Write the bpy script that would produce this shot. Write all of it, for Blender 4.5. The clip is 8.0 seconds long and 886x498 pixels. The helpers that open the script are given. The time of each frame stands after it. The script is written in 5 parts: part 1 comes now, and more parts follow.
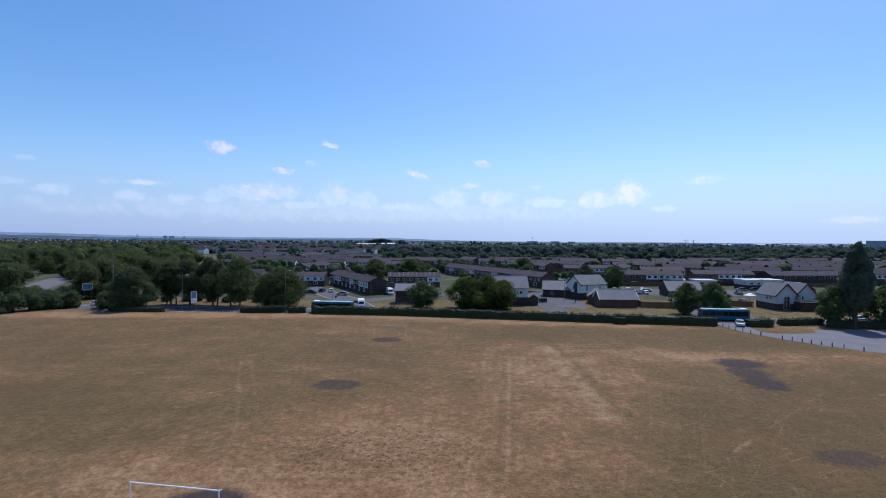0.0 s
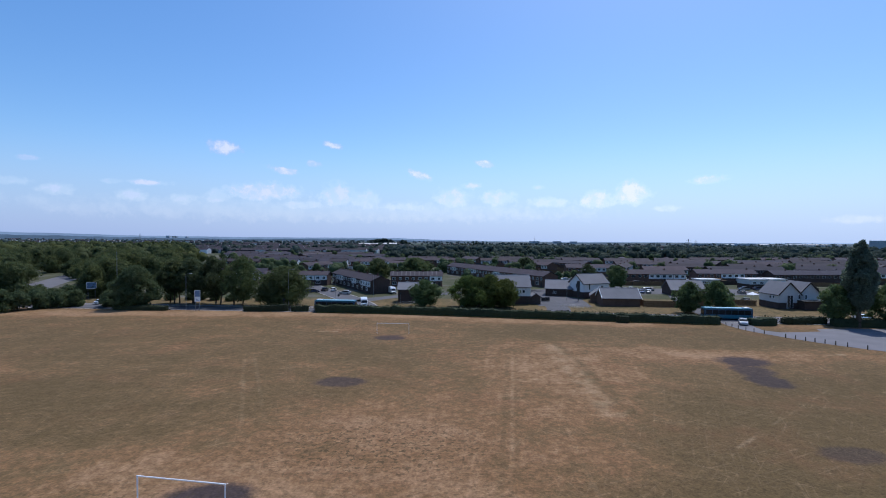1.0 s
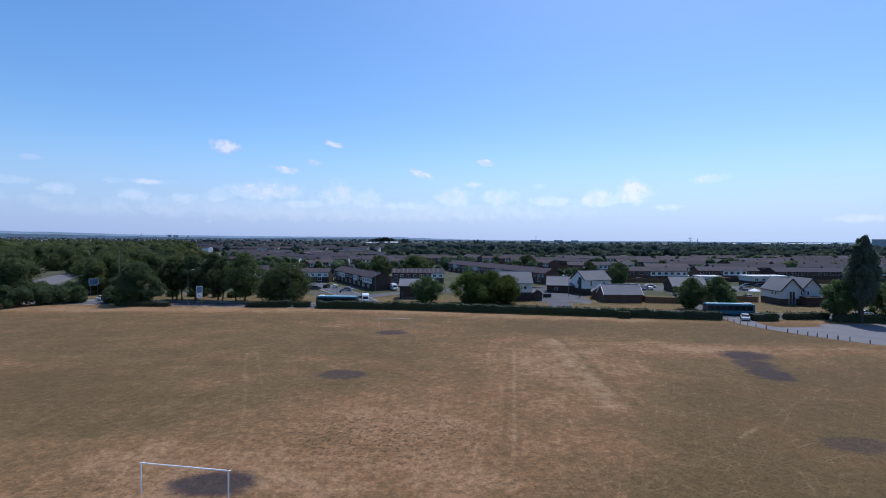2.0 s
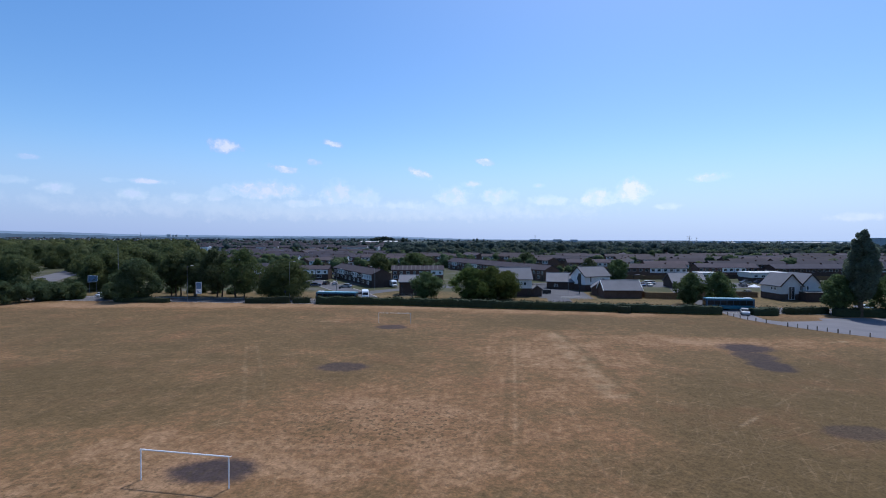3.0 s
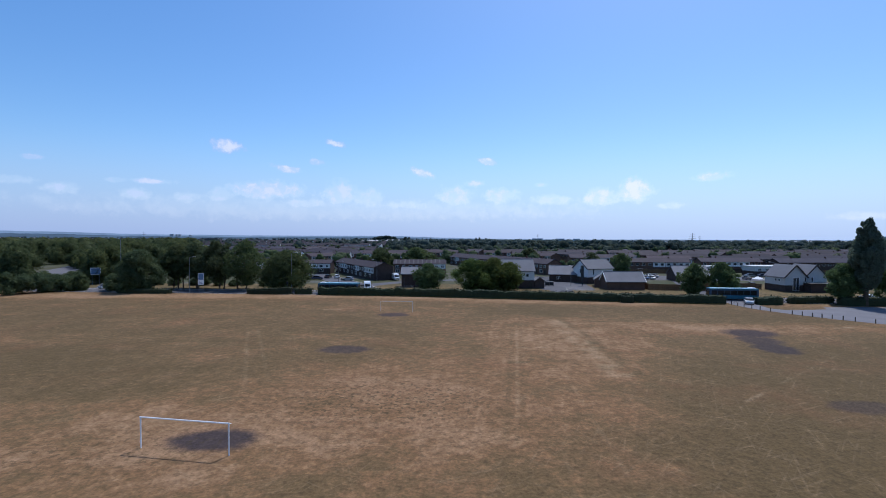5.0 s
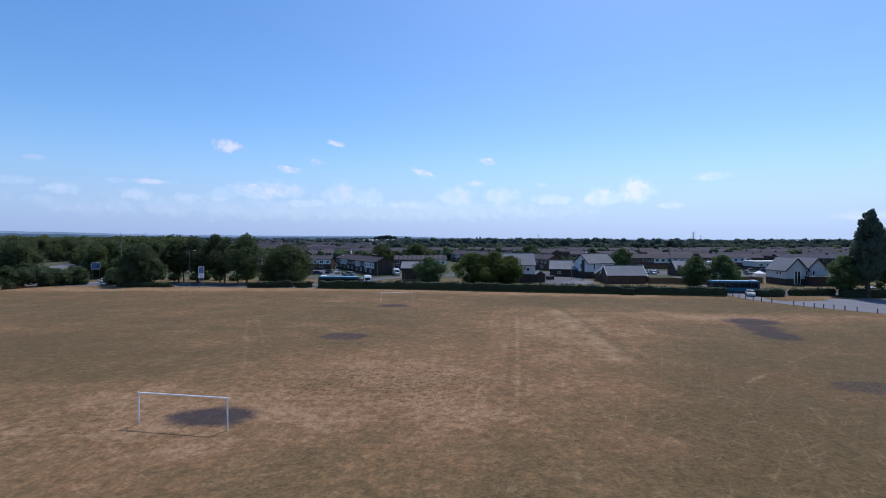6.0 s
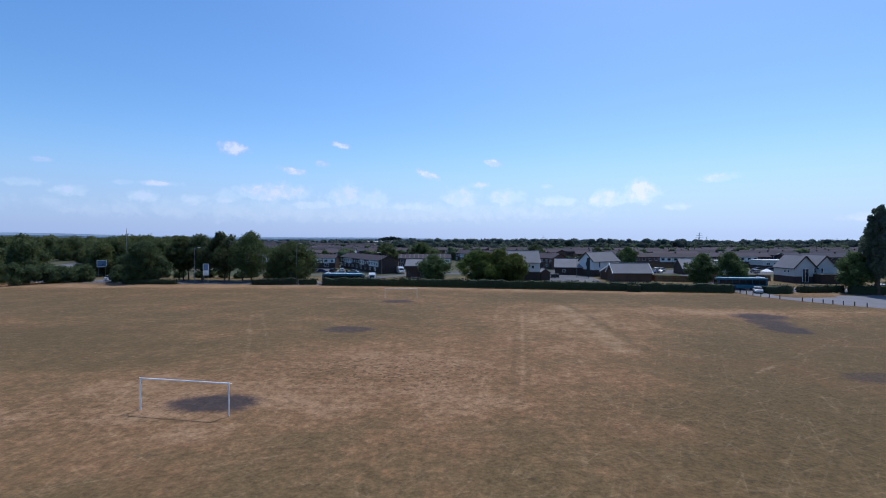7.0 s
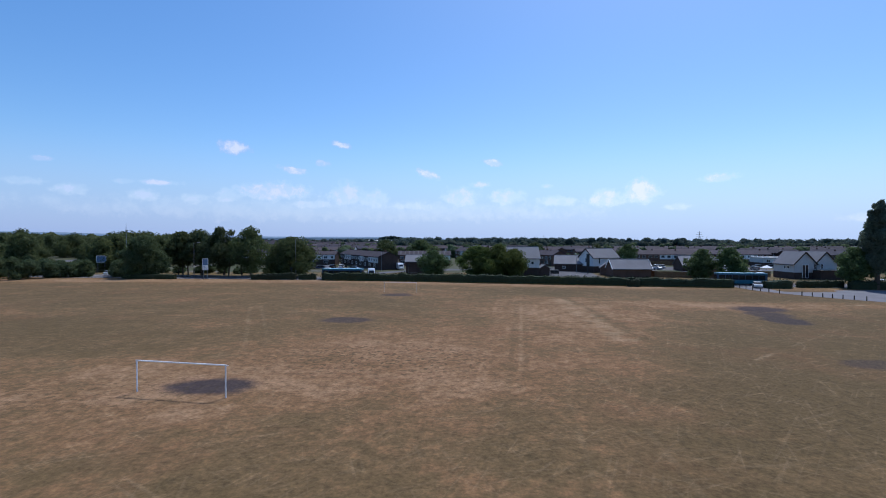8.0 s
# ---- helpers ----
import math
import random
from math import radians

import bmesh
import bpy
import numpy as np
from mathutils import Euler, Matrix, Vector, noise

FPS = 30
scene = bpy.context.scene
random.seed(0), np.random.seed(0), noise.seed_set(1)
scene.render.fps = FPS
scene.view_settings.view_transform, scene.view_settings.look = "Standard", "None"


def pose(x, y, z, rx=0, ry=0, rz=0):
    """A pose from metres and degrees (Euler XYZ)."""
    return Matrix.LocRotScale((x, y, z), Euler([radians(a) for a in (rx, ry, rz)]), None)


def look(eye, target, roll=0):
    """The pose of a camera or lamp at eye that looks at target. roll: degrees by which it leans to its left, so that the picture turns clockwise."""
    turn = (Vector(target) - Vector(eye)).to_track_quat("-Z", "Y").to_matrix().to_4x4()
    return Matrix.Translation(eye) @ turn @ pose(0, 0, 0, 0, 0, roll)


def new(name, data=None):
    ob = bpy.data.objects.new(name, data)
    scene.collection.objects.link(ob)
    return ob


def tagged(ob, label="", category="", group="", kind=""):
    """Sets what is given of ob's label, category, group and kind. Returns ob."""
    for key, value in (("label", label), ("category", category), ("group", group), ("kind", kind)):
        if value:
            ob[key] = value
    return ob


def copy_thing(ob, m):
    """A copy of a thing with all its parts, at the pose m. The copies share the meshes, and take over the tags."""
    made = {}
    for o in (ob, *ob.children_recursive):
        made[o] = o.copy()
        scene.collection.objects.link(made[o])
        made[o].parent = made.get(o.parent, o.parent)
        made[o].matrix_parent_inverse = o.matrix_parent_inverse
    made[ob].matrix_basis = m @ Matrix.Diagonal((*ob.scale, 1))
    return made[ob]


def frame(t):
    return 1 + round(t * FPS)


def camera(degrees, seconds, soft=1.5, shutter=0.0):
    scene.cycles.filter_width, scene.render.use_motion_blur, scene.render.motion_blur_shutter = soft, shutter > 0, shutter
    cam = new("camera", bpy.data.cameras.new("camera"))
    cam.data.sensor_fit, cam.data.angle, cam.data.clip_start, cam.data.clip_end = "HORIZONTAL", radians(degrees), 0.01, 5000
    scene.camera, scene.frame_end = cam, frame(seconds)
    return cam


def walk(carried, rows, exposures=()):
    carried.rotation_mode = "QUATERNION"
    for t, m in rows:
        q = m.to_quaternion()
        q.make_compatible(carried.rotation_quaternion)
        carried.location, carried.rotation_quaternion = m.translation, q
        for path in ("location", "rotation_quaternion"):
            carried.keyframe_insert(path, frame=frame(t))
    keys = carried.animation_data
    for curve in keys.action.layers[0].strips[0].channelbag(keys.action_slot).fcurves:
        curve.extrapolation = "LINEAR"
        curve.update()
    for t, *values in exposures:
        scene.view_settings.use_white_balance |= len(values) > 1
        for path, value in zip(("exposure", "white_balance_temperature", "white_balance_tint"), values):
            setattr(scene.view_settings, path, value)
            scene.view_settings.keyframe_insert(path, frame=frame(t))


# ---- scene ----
cam = camera(84.9, 8.0, 1.0)
PATH = [
    (0, (3.076, 1.293, 21.02), (3.086, 3.293, 20.979), 0.2),
    (0.5, (2.929, 1.199, 20.92), (2.934, 3.199, 20.879), 0.2),
    (1, (2.86, 1.118, 20.668), (2.862, 3.117, 20.627), 0.2),
    (1.5, (2.83, 1.033, 20.289), (2.826, 3.033, 20.246), 0.2),
    (3, (2.648, 1.175, 18.687), (2.648, 3.175, 18.64), 0.1),
    (3.5, (2.626, 1.267, 18.178), (2.627, 3.267, 18.13), 0.1),
    (4, (2.628, 1.369, 17.604), (2.629, 3.368, 17.559), 0.1),
    (4.5, (2.672, 1.421, 17.009), (2.665, 3.421, 16.961), 0.1),
    (6, (2.809, 1.616, 14.152), (2.796, 3.615, 14.105), 0.0),
    (6.5, (2.832, 1.8, 13.492), (2.808, 3.8, 13.451), 0.0),
    (7, (2.864, 2.057, 12.852), (2.832, 4.056, 12.812), 0.0),
    (7.5, (2.952, 2.189, 12.192), (2.92, 4.188, 12.152), 0.1),
    (8, (3.071, 2.129, 11.554), (3.038, 4.129, 11.513), 0.1),
]
walk(cam, [(t, look(eye, target, roll)) for t, eye, target, roll in PATH], [(0, -0.03, 5680, 12), (4, -0.05, 5630, 12), (8, -0.07, 5570, 11.5)])

# ---- world and sun ----
SUN_AZIMUTH, SUN_ELEVATION = 28.0, 58.5
world = bpy.data.worlds.new("daylight")
scene.world = world
world.use_nodes = True
wt = world.node_tree
sky = wt.nodes.new("ShaderNodeTexSky")
sky.sky_type, sky.sun_disc = "NISHITA", False
sky.sun_elevation, sky.sun_rotation = radians(SUN_ELEVATION), radians(SUN_AZIMUTH)
sky.air_density, sky.dust_density, sky.ozone_density = 1.0, 0.8, 2.6
wt.nodes["Background"].inputs["Strength"].default_value = 0.15
vivid = wt.nodes.new("ShaderNodeHueSaturation")
vivid.inputs["Saturation"].default_value, vivid.inputs["Value"].default_value, vivid.inputs["Hue"].default_value = 1.29, 1.1, 0.501
even = wt.nodes.new("ShaderNodeGamma")
even.inputs["Gamma"].default_value = 0.9
wt.links.new(sky.outputs["Color"], even.inputs["Color"])
wt.links.new(even.outputs["Color"], vivid.inputs["Color"])
wt.links.new(vivid.outputs["Color"], wt.nodes["Background"].inputs["Color"])
sun = new("sun", bpy.data.lights.new("sun", "SUN"))
sun.data.energy, sun.data.angle, sun.data.color = 3.9, radians(0.5), (1.0, 0.93, 0.83)
sa, se = radians(SUN_AZIMUTH), radians(SUN_ELEVATION)
sun.matrix_world = look((100 * math.sin(sa) * math.cos(se), 100 * math.cos(sa) * math.cos(se), 100 * math.sin(se)), (0, 0, 0))

# ---- materials ----
def node(nt, kind):
    return nt.nodes.new(kind)


def shader(name, rough=0.8, metal=0.0):
    m = bpy.data.materials.new(name)
    m.use_nodes = True
    b = m.node_tree.nodes["Principled BSDF"]
    b.inputs["Roughness"].default_value, b.inputs["Metallic"].default_value = rough, metal
    return m, m.node_tree, b


def noise_tex(nt, scale, detail=4.0, rough=0.6, vec=None):
    n = node(nt, "ShaderNodeTexNoise")
    n.inputs["Scale"].default_value, n.inputs["Detail"].default_value, n.inputs["Roughness"].default_value = scale, detail, rough
    if vec is None:
        vec = node(nt, "ShaderNodeTexCoord").outputs["Object"]
    nt.links.new(vec, n.inputs["Vector"])
    return n.outputs["Fac"]


def ramp(nt, fac, stops):
    r = node(nt, "ShaderNodeValToRGB")
    e = r.color_ramp.elements
    while len(e) < len(stops):
        e.new(0.5)
    for el, (p, c) in zip(e, stops):
        el.position, el.color = p, (*c, 1) if len(c) == 3 else c
    nt.links.new(fac, r.inputs["Fac"])
    return r.outputs["Color"]


def mix(nt, fac, a, b, blend="MIX"):
    n = node(nt, "ShaderNodeMix")
    n.data_type, n.blend_type = "RGBA", blend
    for sock, v in ((n.inputs[0], fac), (n.inputs[6], a), (n.inputs[7], b)):
        if isinstance(v, bpy.types.NodeSocket):
            nt.links.new(v, sock)
        elif isinstance(v, (int, float)):
            sock.default_value = v
        else:
            sock.default_value = (*v, 1)
    return n.outputs[2]


def math_node(nt, op, a, b=0.0, c=None, clamp=False):
    n = node(nt, "ShaderNodeMath")
    n.operation, n.use_clamp = op, clamp
    for i, v in enumerate((a, b) if c is None else (a, b, c)):
        if isinstance(v, bpy.types.NodeSocket):
            nt.links.new(v, n.inputs[i])
        else:
            n.inputs[i].default_value = v
    return n.outputs[0]


def smooth(nt, v, lo, hi):
    n = node(nt, "ShaderNodeMapRange")
    n.interpolation_type = "SMOOTHSTEP"
    nt.links.new(v, n.inputs["Value"])
    n.inputs["From Min"].default_value, n.inputs["From Max"].default_value = lo, hi
    return n.outputs["Result"]


def bump(nt, b, height, strength=0.4, distance=0.02):
    n = node(nt, "ShaderNodeBump")
    n.inputs["Strength"].default_value, n.inputs["Distance"].default_value = strength, distance
    nt.links.new(height, n.inputs["Height"])
    nt.links.new(n.outputs["Normal"], b.inputs["Normal"])


def plain(name, c, rough=0.7, vary=0.25, scale=0.8, fine=14.0, metal=0.0, relief=0.3, per_object=0.12, other=None):
    """A surface with stains at two scales, fine relief and a slight change from thing to thing."""
    m, nt, b = shader(name, rough, metal)
    if rough >= 0.75:
        b.inputs["Specular IOR Level"].default_value = 0.18
    dark = tuple(x * (1 - vary) for x in c)
    light = tuple(min(1.0, x * (1 + vary)) for x in c)
    col = ramp(nt, noise_tex(nt, scale), [(0.3, dark), (0.7, light)])
    grain = noise_tex(nt, fine)
    col = mix(nt, 0.35, col, ramp(nt, grain, [(0.3, dark), (0.7, light)]))
    info = node(nt, "ShaderNodeObjectInfo")
    if other:
        pick = math_node(nt, "FRACT", math_node(nt, "MULTIPLY", info.outputs["Random"], 7.3))
        col = mix(nt, pick, col, mix(nt, 1.0, col, tuple(o / x for o, x in zip(other, c)), "MULTIPLY"))
    hsv = node(nt, "ShaderNodeHueSaturation")
    nt.links.new(col, hsv.inputs["Color"])
    nt.links.new(math_node(nt, "MULTIPLY_ADD", info.outputs["Random"], 2 * per_object, 1 - per_object), hsv.inputs["Value"])
    nt.links.new(hsv.outputs["Color"], b.inputs["Base Color"])
    bump(nt, b, grain, relief)
    return m


def leafy(name, c, lift=0.5):
    """Foliage: each leaf clump has its own tone, and some light comes through."""
    m, nt, b = shader(name, 0.85)
    b.inputs["Specular IOR Level"].default_value = 0.12
    geo = node(nt, "ShaderNodeNewGeometry")
    big = noise_tex(nt, 0.35)
    v = math_node(nt, "MULTIPLY_ADD", geo.outputs["Random Per Island"], 0.7, math_node(nt, "MULTIPLY", big, 0.3))
    col = ramp(nt, v, [(0.1, tuple(x * 0.7 for x in c)), (0.55, c), (0.95, (c[0] * 1.25, c[1] * 1.22, c[2] * 1.15))])
    stand = smooth(nt, noise_tex(nt, 0.07, 2, 0.5), 0.45, 0.65)
    col = mix(nt, math_node(nt, "MULTIPLY", stand, 0.75), col, mix(nt, 1.0, col, (1.22, 1.1, 0.9), "MULTIPLY"))
    hsv = node(nt, "ShaderNodeHueSaturation")
    info = node(nt, "ShaderNodeObjectInfo")
    nt.links.new(col, hsv.inputs["Color"])
    nt.links.new(math_node(nt, "MULTIPLY_ADD", info.outputs["Random"], 0.04, 0.48), hsv.inputs["Hue"])
    nt.links.new(math_node(nt, "MULTIPLY_ADD", info.outputs["Random"], 0.35, 0.82), hsv.inputs["Value"])
    nt.links.new(hsv.outputs["Color"], b.inputs["Base Color"])
    tr = node(nt, "ShaderNodeBsdfTranslucent")
    nt.links.new(hsv.outputs["Color"], tr.inputs["Color"])
    mx = node(nt, "ShaderNodeMixShader")
    mx.inputs[0].default_value = lift
    nt.links.new(b.outputs[0], mx.inputs[1])
    nt.links.new(tr.outputs[0], mx.inputs[2])
    nt.links.new(mx.outputs[0], nt.nodes["Material Output"].inputs["Surface"])
    return m


def spot(nt, pos, x, y, a, b_, turn=0.0, edge=0.35, wobble=None):
    """A soft-edged elliptical mask on the ground about (x, y) with half axes a and b_."""
    mp = node(nt, "ShaderNodeMapping")
    mp.vector_type = "TEXTURE"
    mp.inputs["Location"].default_value = (x, y, 0)
    mp.inputs["Rotation"].default_value = (0, 0, radians(turn))
    mp.inputs["Scale"].default_value = (a, b_, 1e4)
    nt.links.new(pos, mp.inputs["Vector"])
    ln = node(nt, "ShaderNodeVectorMath")
    ln.operation = "LENGTH"
    nt.links.new(mp.outputs[0], ln.inputs[0])
    d = ln.outputs["Value"]
    if wobble is not None:
        d = math_node(nt, "ADD", d, wobble)
    return math_node(nt, "SUBTRACT", 1.0, smooth(nt, d, 1 - edge, 1 + edge))


def streak(nt, pos, p, q, width, wobble=None):
    """A soft line on the ground from p to q."""
    (x0, y0), (x1, y1) = p, q
    length = math.hypot(x1 - x0, y1 - y0)
    mp = node(nt, "ShaderNodeMapping")
    mp.vector_type = "TEXTURE"
    mp.inputs["Location"].default_value = ((x0 + x1) / 2, (y0 + y1) / 2, 0)
    mp.inputs["Rotation"].default_value = (0, 0, math.atan2(y1 - y0, x1 - x0))
    nt.links.new(pos, mp.inputs["Vector"])
    sp = node(nt, "ShaderNodeSeparateXYZ")
    nt.links.new(mp.outputs[0], sp.inputs[0])
    across = math_node(nt, "ABSOLUTE", sp.outputs[1])
    if wobble is not None:
        across = math_node(nt, "ADD", across, wobble)
    along = math_node(nt, "ABSOLUTE", sp.outputs[0])
    m1 = math_node(nt, "SUBTRACT", 1.0, smooth(nt, across, width * 0.2, width))
    m2 = math_node(nt, "SUBTRACT", 1.0, smooth(nt, along, length * 0.4, length * 0.5))
    return math_node(nt, "MULTIPLY", m1, m2)


STRAW, TAN, OLIVE, RUST, EARTH = (0.172, 0.1, 0.047), (0.25, 0.155, 0.084), (0.1, 0.068, 0.03), (0.19, 0.092, 0.047), (0.046, 0.036, 0.037)


def ground_material():
    m, nt, b = shader("parched_grass", 0.95)
    b.inputs["Specular IOR Level"].default_value = 0.1
    pos = node(nt, "ShaderNodeTexCoord").outputs["Object"]
    broad, mid, fine, blade = (noise_tex(nt, s, d, 0.6, pos) for s, d in ((0.035, 3), (0.22, 6), (1.1, 6), (4.0, 6)))
    # mown strips run along the field, so the tone is drawn out sideways
    mp = node(nt, "ShaderNodeMapping")
    mp.inputs["Scale"].default_value = (0.05, 0.12, 1)
    nt.links.new(pos, mp.inputs["Vector"])
    drawn = noise_tex(nt, 1.0, 5, 0.6, mp.outputs[0])
    tone = math_node(nt, "ADD", math_node(nt, "MULTIPLY", broad, 0.65), math_node(nt, "MULTIPLY", drawn, 0.35))
    for x, y, a, c, turn, amount in ((-58, 98, 46, 24, 0, -0.12), (-45, 62, 24, 18, 10, -0.16), (45, 106, 40, 11, -8, -0.15), (58, 46, 36, 28, 0, -0.3), (34, 26, 30, 14, 0, -0.1), 
                                     (4, 48, 24, 14, 0, 0.1), (8, 26, 30, 11, 0, -0.02), (22, 74, 10, 24, 0, 0.16), (-60, 78, 12, 4, 0, 0.16), (-34, 40, 24, 8, 0, 0.18), (60, 87, 18, 5, 0, 0.14), (-80, 74, 14, 4, 0, 0.12),
                                     (-5, 82, 18, 14, 0, -0.05), (-64, 134, 72, 5, 0, 0.24), (20, 124, 40, 4, -9, 0.16)):
        tone = math_node(nt, "MULTIPLY_ADD", spot(nt, pos, x, y, a, c, turn, 0.6), amount, tone)
    tone = math_node(nt, "MULTIPLY_ADD", math_node(nt, "SUBTRACT", mid, 0.5), 0.5, tone)
    tone = math_node(nt, "MULTIPLY_ADD", math_node(nt, "SUBTRACT", fine, 0.5), 0.35, tone)
    for turn, amount in ((32, 0.13), (-41, 0.11), (82, 0.14)):
        mp = node(nt, "ShaderNodeMapping")
        mp.vector_type = "TEXTURE"
        mp.inputs["Rotation"].default_value = (0, 0, radians(turn))
        mp.inputs["Scale"].default_value = (9.0, 0.8, 1)
        nt.links.new(pos, mp.inputs["Vector"])
        tone = math_node(nt, "MULTIPLY_ADD", math_node(nt, "SUBTRACT", noise_tex(nt, 1.0, 4, 0.6, mp.outputs[0]), 0.5), amount, tone)
    col = ramp(nt, tone, [(0.3, OLIVE), (0.46, (0.131, 0.085, 0.039)), (0.56, STRAW), (0.72, TAN)])
    rust = math_node(nt, "MULTIPLY", smooth(nt, noise_tex(nt, 0.09, 4, 0.6, pos), 0.5, 0.7), 0.26)
    rust = math_node(nt, "MULTIPLY_ADD", spot(nt, pos, 2, 50, 20, 16, 0, 0.8), 0.14, rust)
    col = mix(nt, rust, col, RUST)
    patchy = smooth(nt, noise_tex(nt, 0.35, 4, 0.6, pos), 0.35, 0.65)
    for p, q, w, k in (((25.4, 36), (25.8, 118), 1.5, 0.95), ((26, 93.4), (42, 95), 1.4, 0.8), ((10, 63.6), (20, 64.4), 1.0, 0.7), ((7, 36), (15.3, 92), 0.6, 0.45), ((9.0, 40), (16.8, 92), 0.5, 0.35)):
        col = mix(nt, math_node(nt, "MULTIPLY", math_node(nt, "MULTIPLY", streak(nt, pos, p, q, w), k), patchy), col, OLIVE)
    for p, q, w, k in (((23.2, 55), (23.8, 98), 2.4, 0.34), ((8.0, 36), (16.1, 92), 0.4, 0.2), ((-18, 51), (-32, 86), 0.45, 0.16), ((-17, 55), (-31, 88), 0.45, 0.14), ((14, 18), (17, 60), 0.35, 0.1), ((9, 18), (12, 40), 0.3, 0.1),
                       ((31, 48), (60, 70.5), 0.24, 0.16), ((32, 48.6), (36.5, 52), 0.35, 0.35), ((62, 66), (74, 71), 0.5, 0.4), ((-26, 108.6), (-20, 108.8), 0.6, 0.6), ((13, 72), (18, 72.2), 0.4, 0.4), ((72, 88), (76, 88.4), 0.9, 0.6)):
        col = mix(nt, math_node(nt, "MULTIPLY", math_node(nt, "MULTIPLY", streak(nt, pos, p, q, w), k), patchy), col, (0.34, 0.25, 0.15))
    # fine pale scratches where mowers and boots have crossed
    for turn, amount in ((24, 0.26), (-33, 0.22), (66, 0.24), (-72, 0.18), (48, 0.22), (8, 0.16)):
        mp = node(nt, "ShaderNodeMapping")
        mp.vector_type = "TEXTURE"
        mp.inputs["Location"].default_value = (turn * 3.1, turn * 1.7, turn)
        mp.inputs["Rotation"].default_value = (0, 0, radians(turn))
        mp.inputs["Scale"].default_value = (7.0, 0.3, 1)
        nt.links.new(pos, mp.inputs["Vector"])
        line = smooth(nt, noise_tex(nt, 1.0, 3, 0.5, mp.outputs[0]), 0.56, 0.72)
        col = mix(nt, math_node(nt, "MULTIPLY", math_node(nt, "MULTIPLY", line, amount), patchy), col, (0.31, 0.215, 0.125))
    wob = math_node(nt, "MULTIPLY", math_node(nt, "SUBTRACT", noise_tex(nt, 0.5, 5, 0.65, pos), 0.5), 0.9)
    for x, y, a, c, turn, k in ((-15.7, 39.5, 3.4, 2.1, 0, 0.95), (-11.9, 70.8, 3.7, 2.4, 0, 0.75), (-8.0, 102, 3.1, 2.6, 0, 0.8), (54.2, 83.2, 4.2, 3.2, 0, 0.9), (52.0, 77.4, 3.0, 3.4, 0, 0.8), (50.8, 71.6, 2.9, 3.4, 0, 0.85), (42.6, 47.3, 3.2, 1.9, 0, 0.55), (50, 48, 2.2, 1.6, 0, 0.5)):
        col = mix(nt, math_node(nt, "MULTIPLY", spot(nt, pos, x, y, a, c, turn, 0.3, wob), k), col, EARTH)
    # beyond the hedge: uncut olive verge, then gardens and fields
    sp = node(nt, "ShaderNodeSeparateXYZ")
    nt.links.new(pos, sp.inputs[0])
    beyond = smooth(nt, math_node(nt, "MULTIPLY_ADD", sp.outputs[0], 0.17, sp.outputs[1]), 132.5, 135)
    uncut = ramp(nt, math_node(nt, "MULTIPLY_ADD", fine, 0.5, math_node(nt, "MULTIPLY", mid, 0.5)), [(0.36, (0.07, 0.06, 0.027)), (0.5, (0.12, 0.092, 0.042)), (0.66, (0.19, 0.135, 0.065))])
    col = mix(nt, math_node(nt, "MULTIPLY", beyond, 0.8), col, uncut)
    garden = ramp(nt, noise_tex(nt, 0.05, 5, 0.65, pos), [(0.35, (0.045, 0.055, 0.025)), (0.52, (0.075, 0.075, 0.04)), (0.62, (0.1, 0.095, 0.085)), (0.7, (0.2, 0.155, 0.085))])
    fields = ramp(nt, noise_tex(nt, 0.006, 5, 0.7, pos), [(0.4, (0.03, 0.045, 0.03)), (0.56, (0.05, 0.065, 0.035)), (0.64, (0.17, 0.14, 0.085))])
    col = mix(nt, smooth(nt, math_node(nt, "ADD", sp.outputs[1], math_node(nt, "MULTIPLY", mid, 20.0)), 176, 182), col, garden)
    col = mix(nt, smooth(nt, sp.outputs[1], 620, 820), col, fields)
    # far land is mixed towards blue-grey, aerial haze put into its colour
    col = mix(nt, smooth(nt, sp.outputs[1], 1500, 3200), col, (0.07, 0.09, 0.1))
    grain = math_node(nt, "ADD", math_node(nt, "MULTIPLY", fine, 0.4), math_node(nt, "MULTIPLY", blade, 0.6))
    col = mix(nt, 1.0, col, ramp(nt, grain, [(0.36, (0.68, 0.68, 0.68)), (0.5, (0.98, 0.98, 0.98)), (0.64, (1.32, 1.28, 1.24))]), "MULTIPLY")
    clumps = ramp(nt, noise_tex(nt, 2.1, 6, 0.7, pos), [(0.38, (0.6, 0.58, 0.56)), (0.5, (1.0, 1.0, 1.0)), (0.64, (1.5, 1.45, 1.35))])
    col = mix(nt, math_node(nt, "MULTIPLY_ADD", spot(nt, pos, 4, 48, 26, 20, 0, 0.8), 0.22, 0.14), col, mix(nt, 1.0, col, clumps, "MULTIPLY"))
    # coarse dark tufts stand in the most worn part and in front of the near goal
    tuft = smooth(nt, noise_tex(nt, 1.7, 4, 0.6, pos), 0.53, 0.61)
    worn = math_node(nt, "MAXIMUM", spot(nt, pos, -4, 49, 13, 7, 0, 0.7), math_node(nt, "MULTIPLY", spot(nt, pos, 8, 34, 30, 14, 0, 0.8), 0.5))
    worn = math_node(nt, "MAXIMUM", worn, math_node(nt, "MULTIPLY", spot(nt, pos, -24, 37, 10, 5, 0, 0.7), 0.7))
    col = mix(nt, math_node(nt, "MULTIPLY", math_node(nt, "MULTIPLY", tuft, worn), 0.8), col, (0.062, 0.045, 0.022))
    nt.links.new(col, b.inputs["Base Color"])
    bump(nt, b, grain, 0.6, 0.06)
    return m


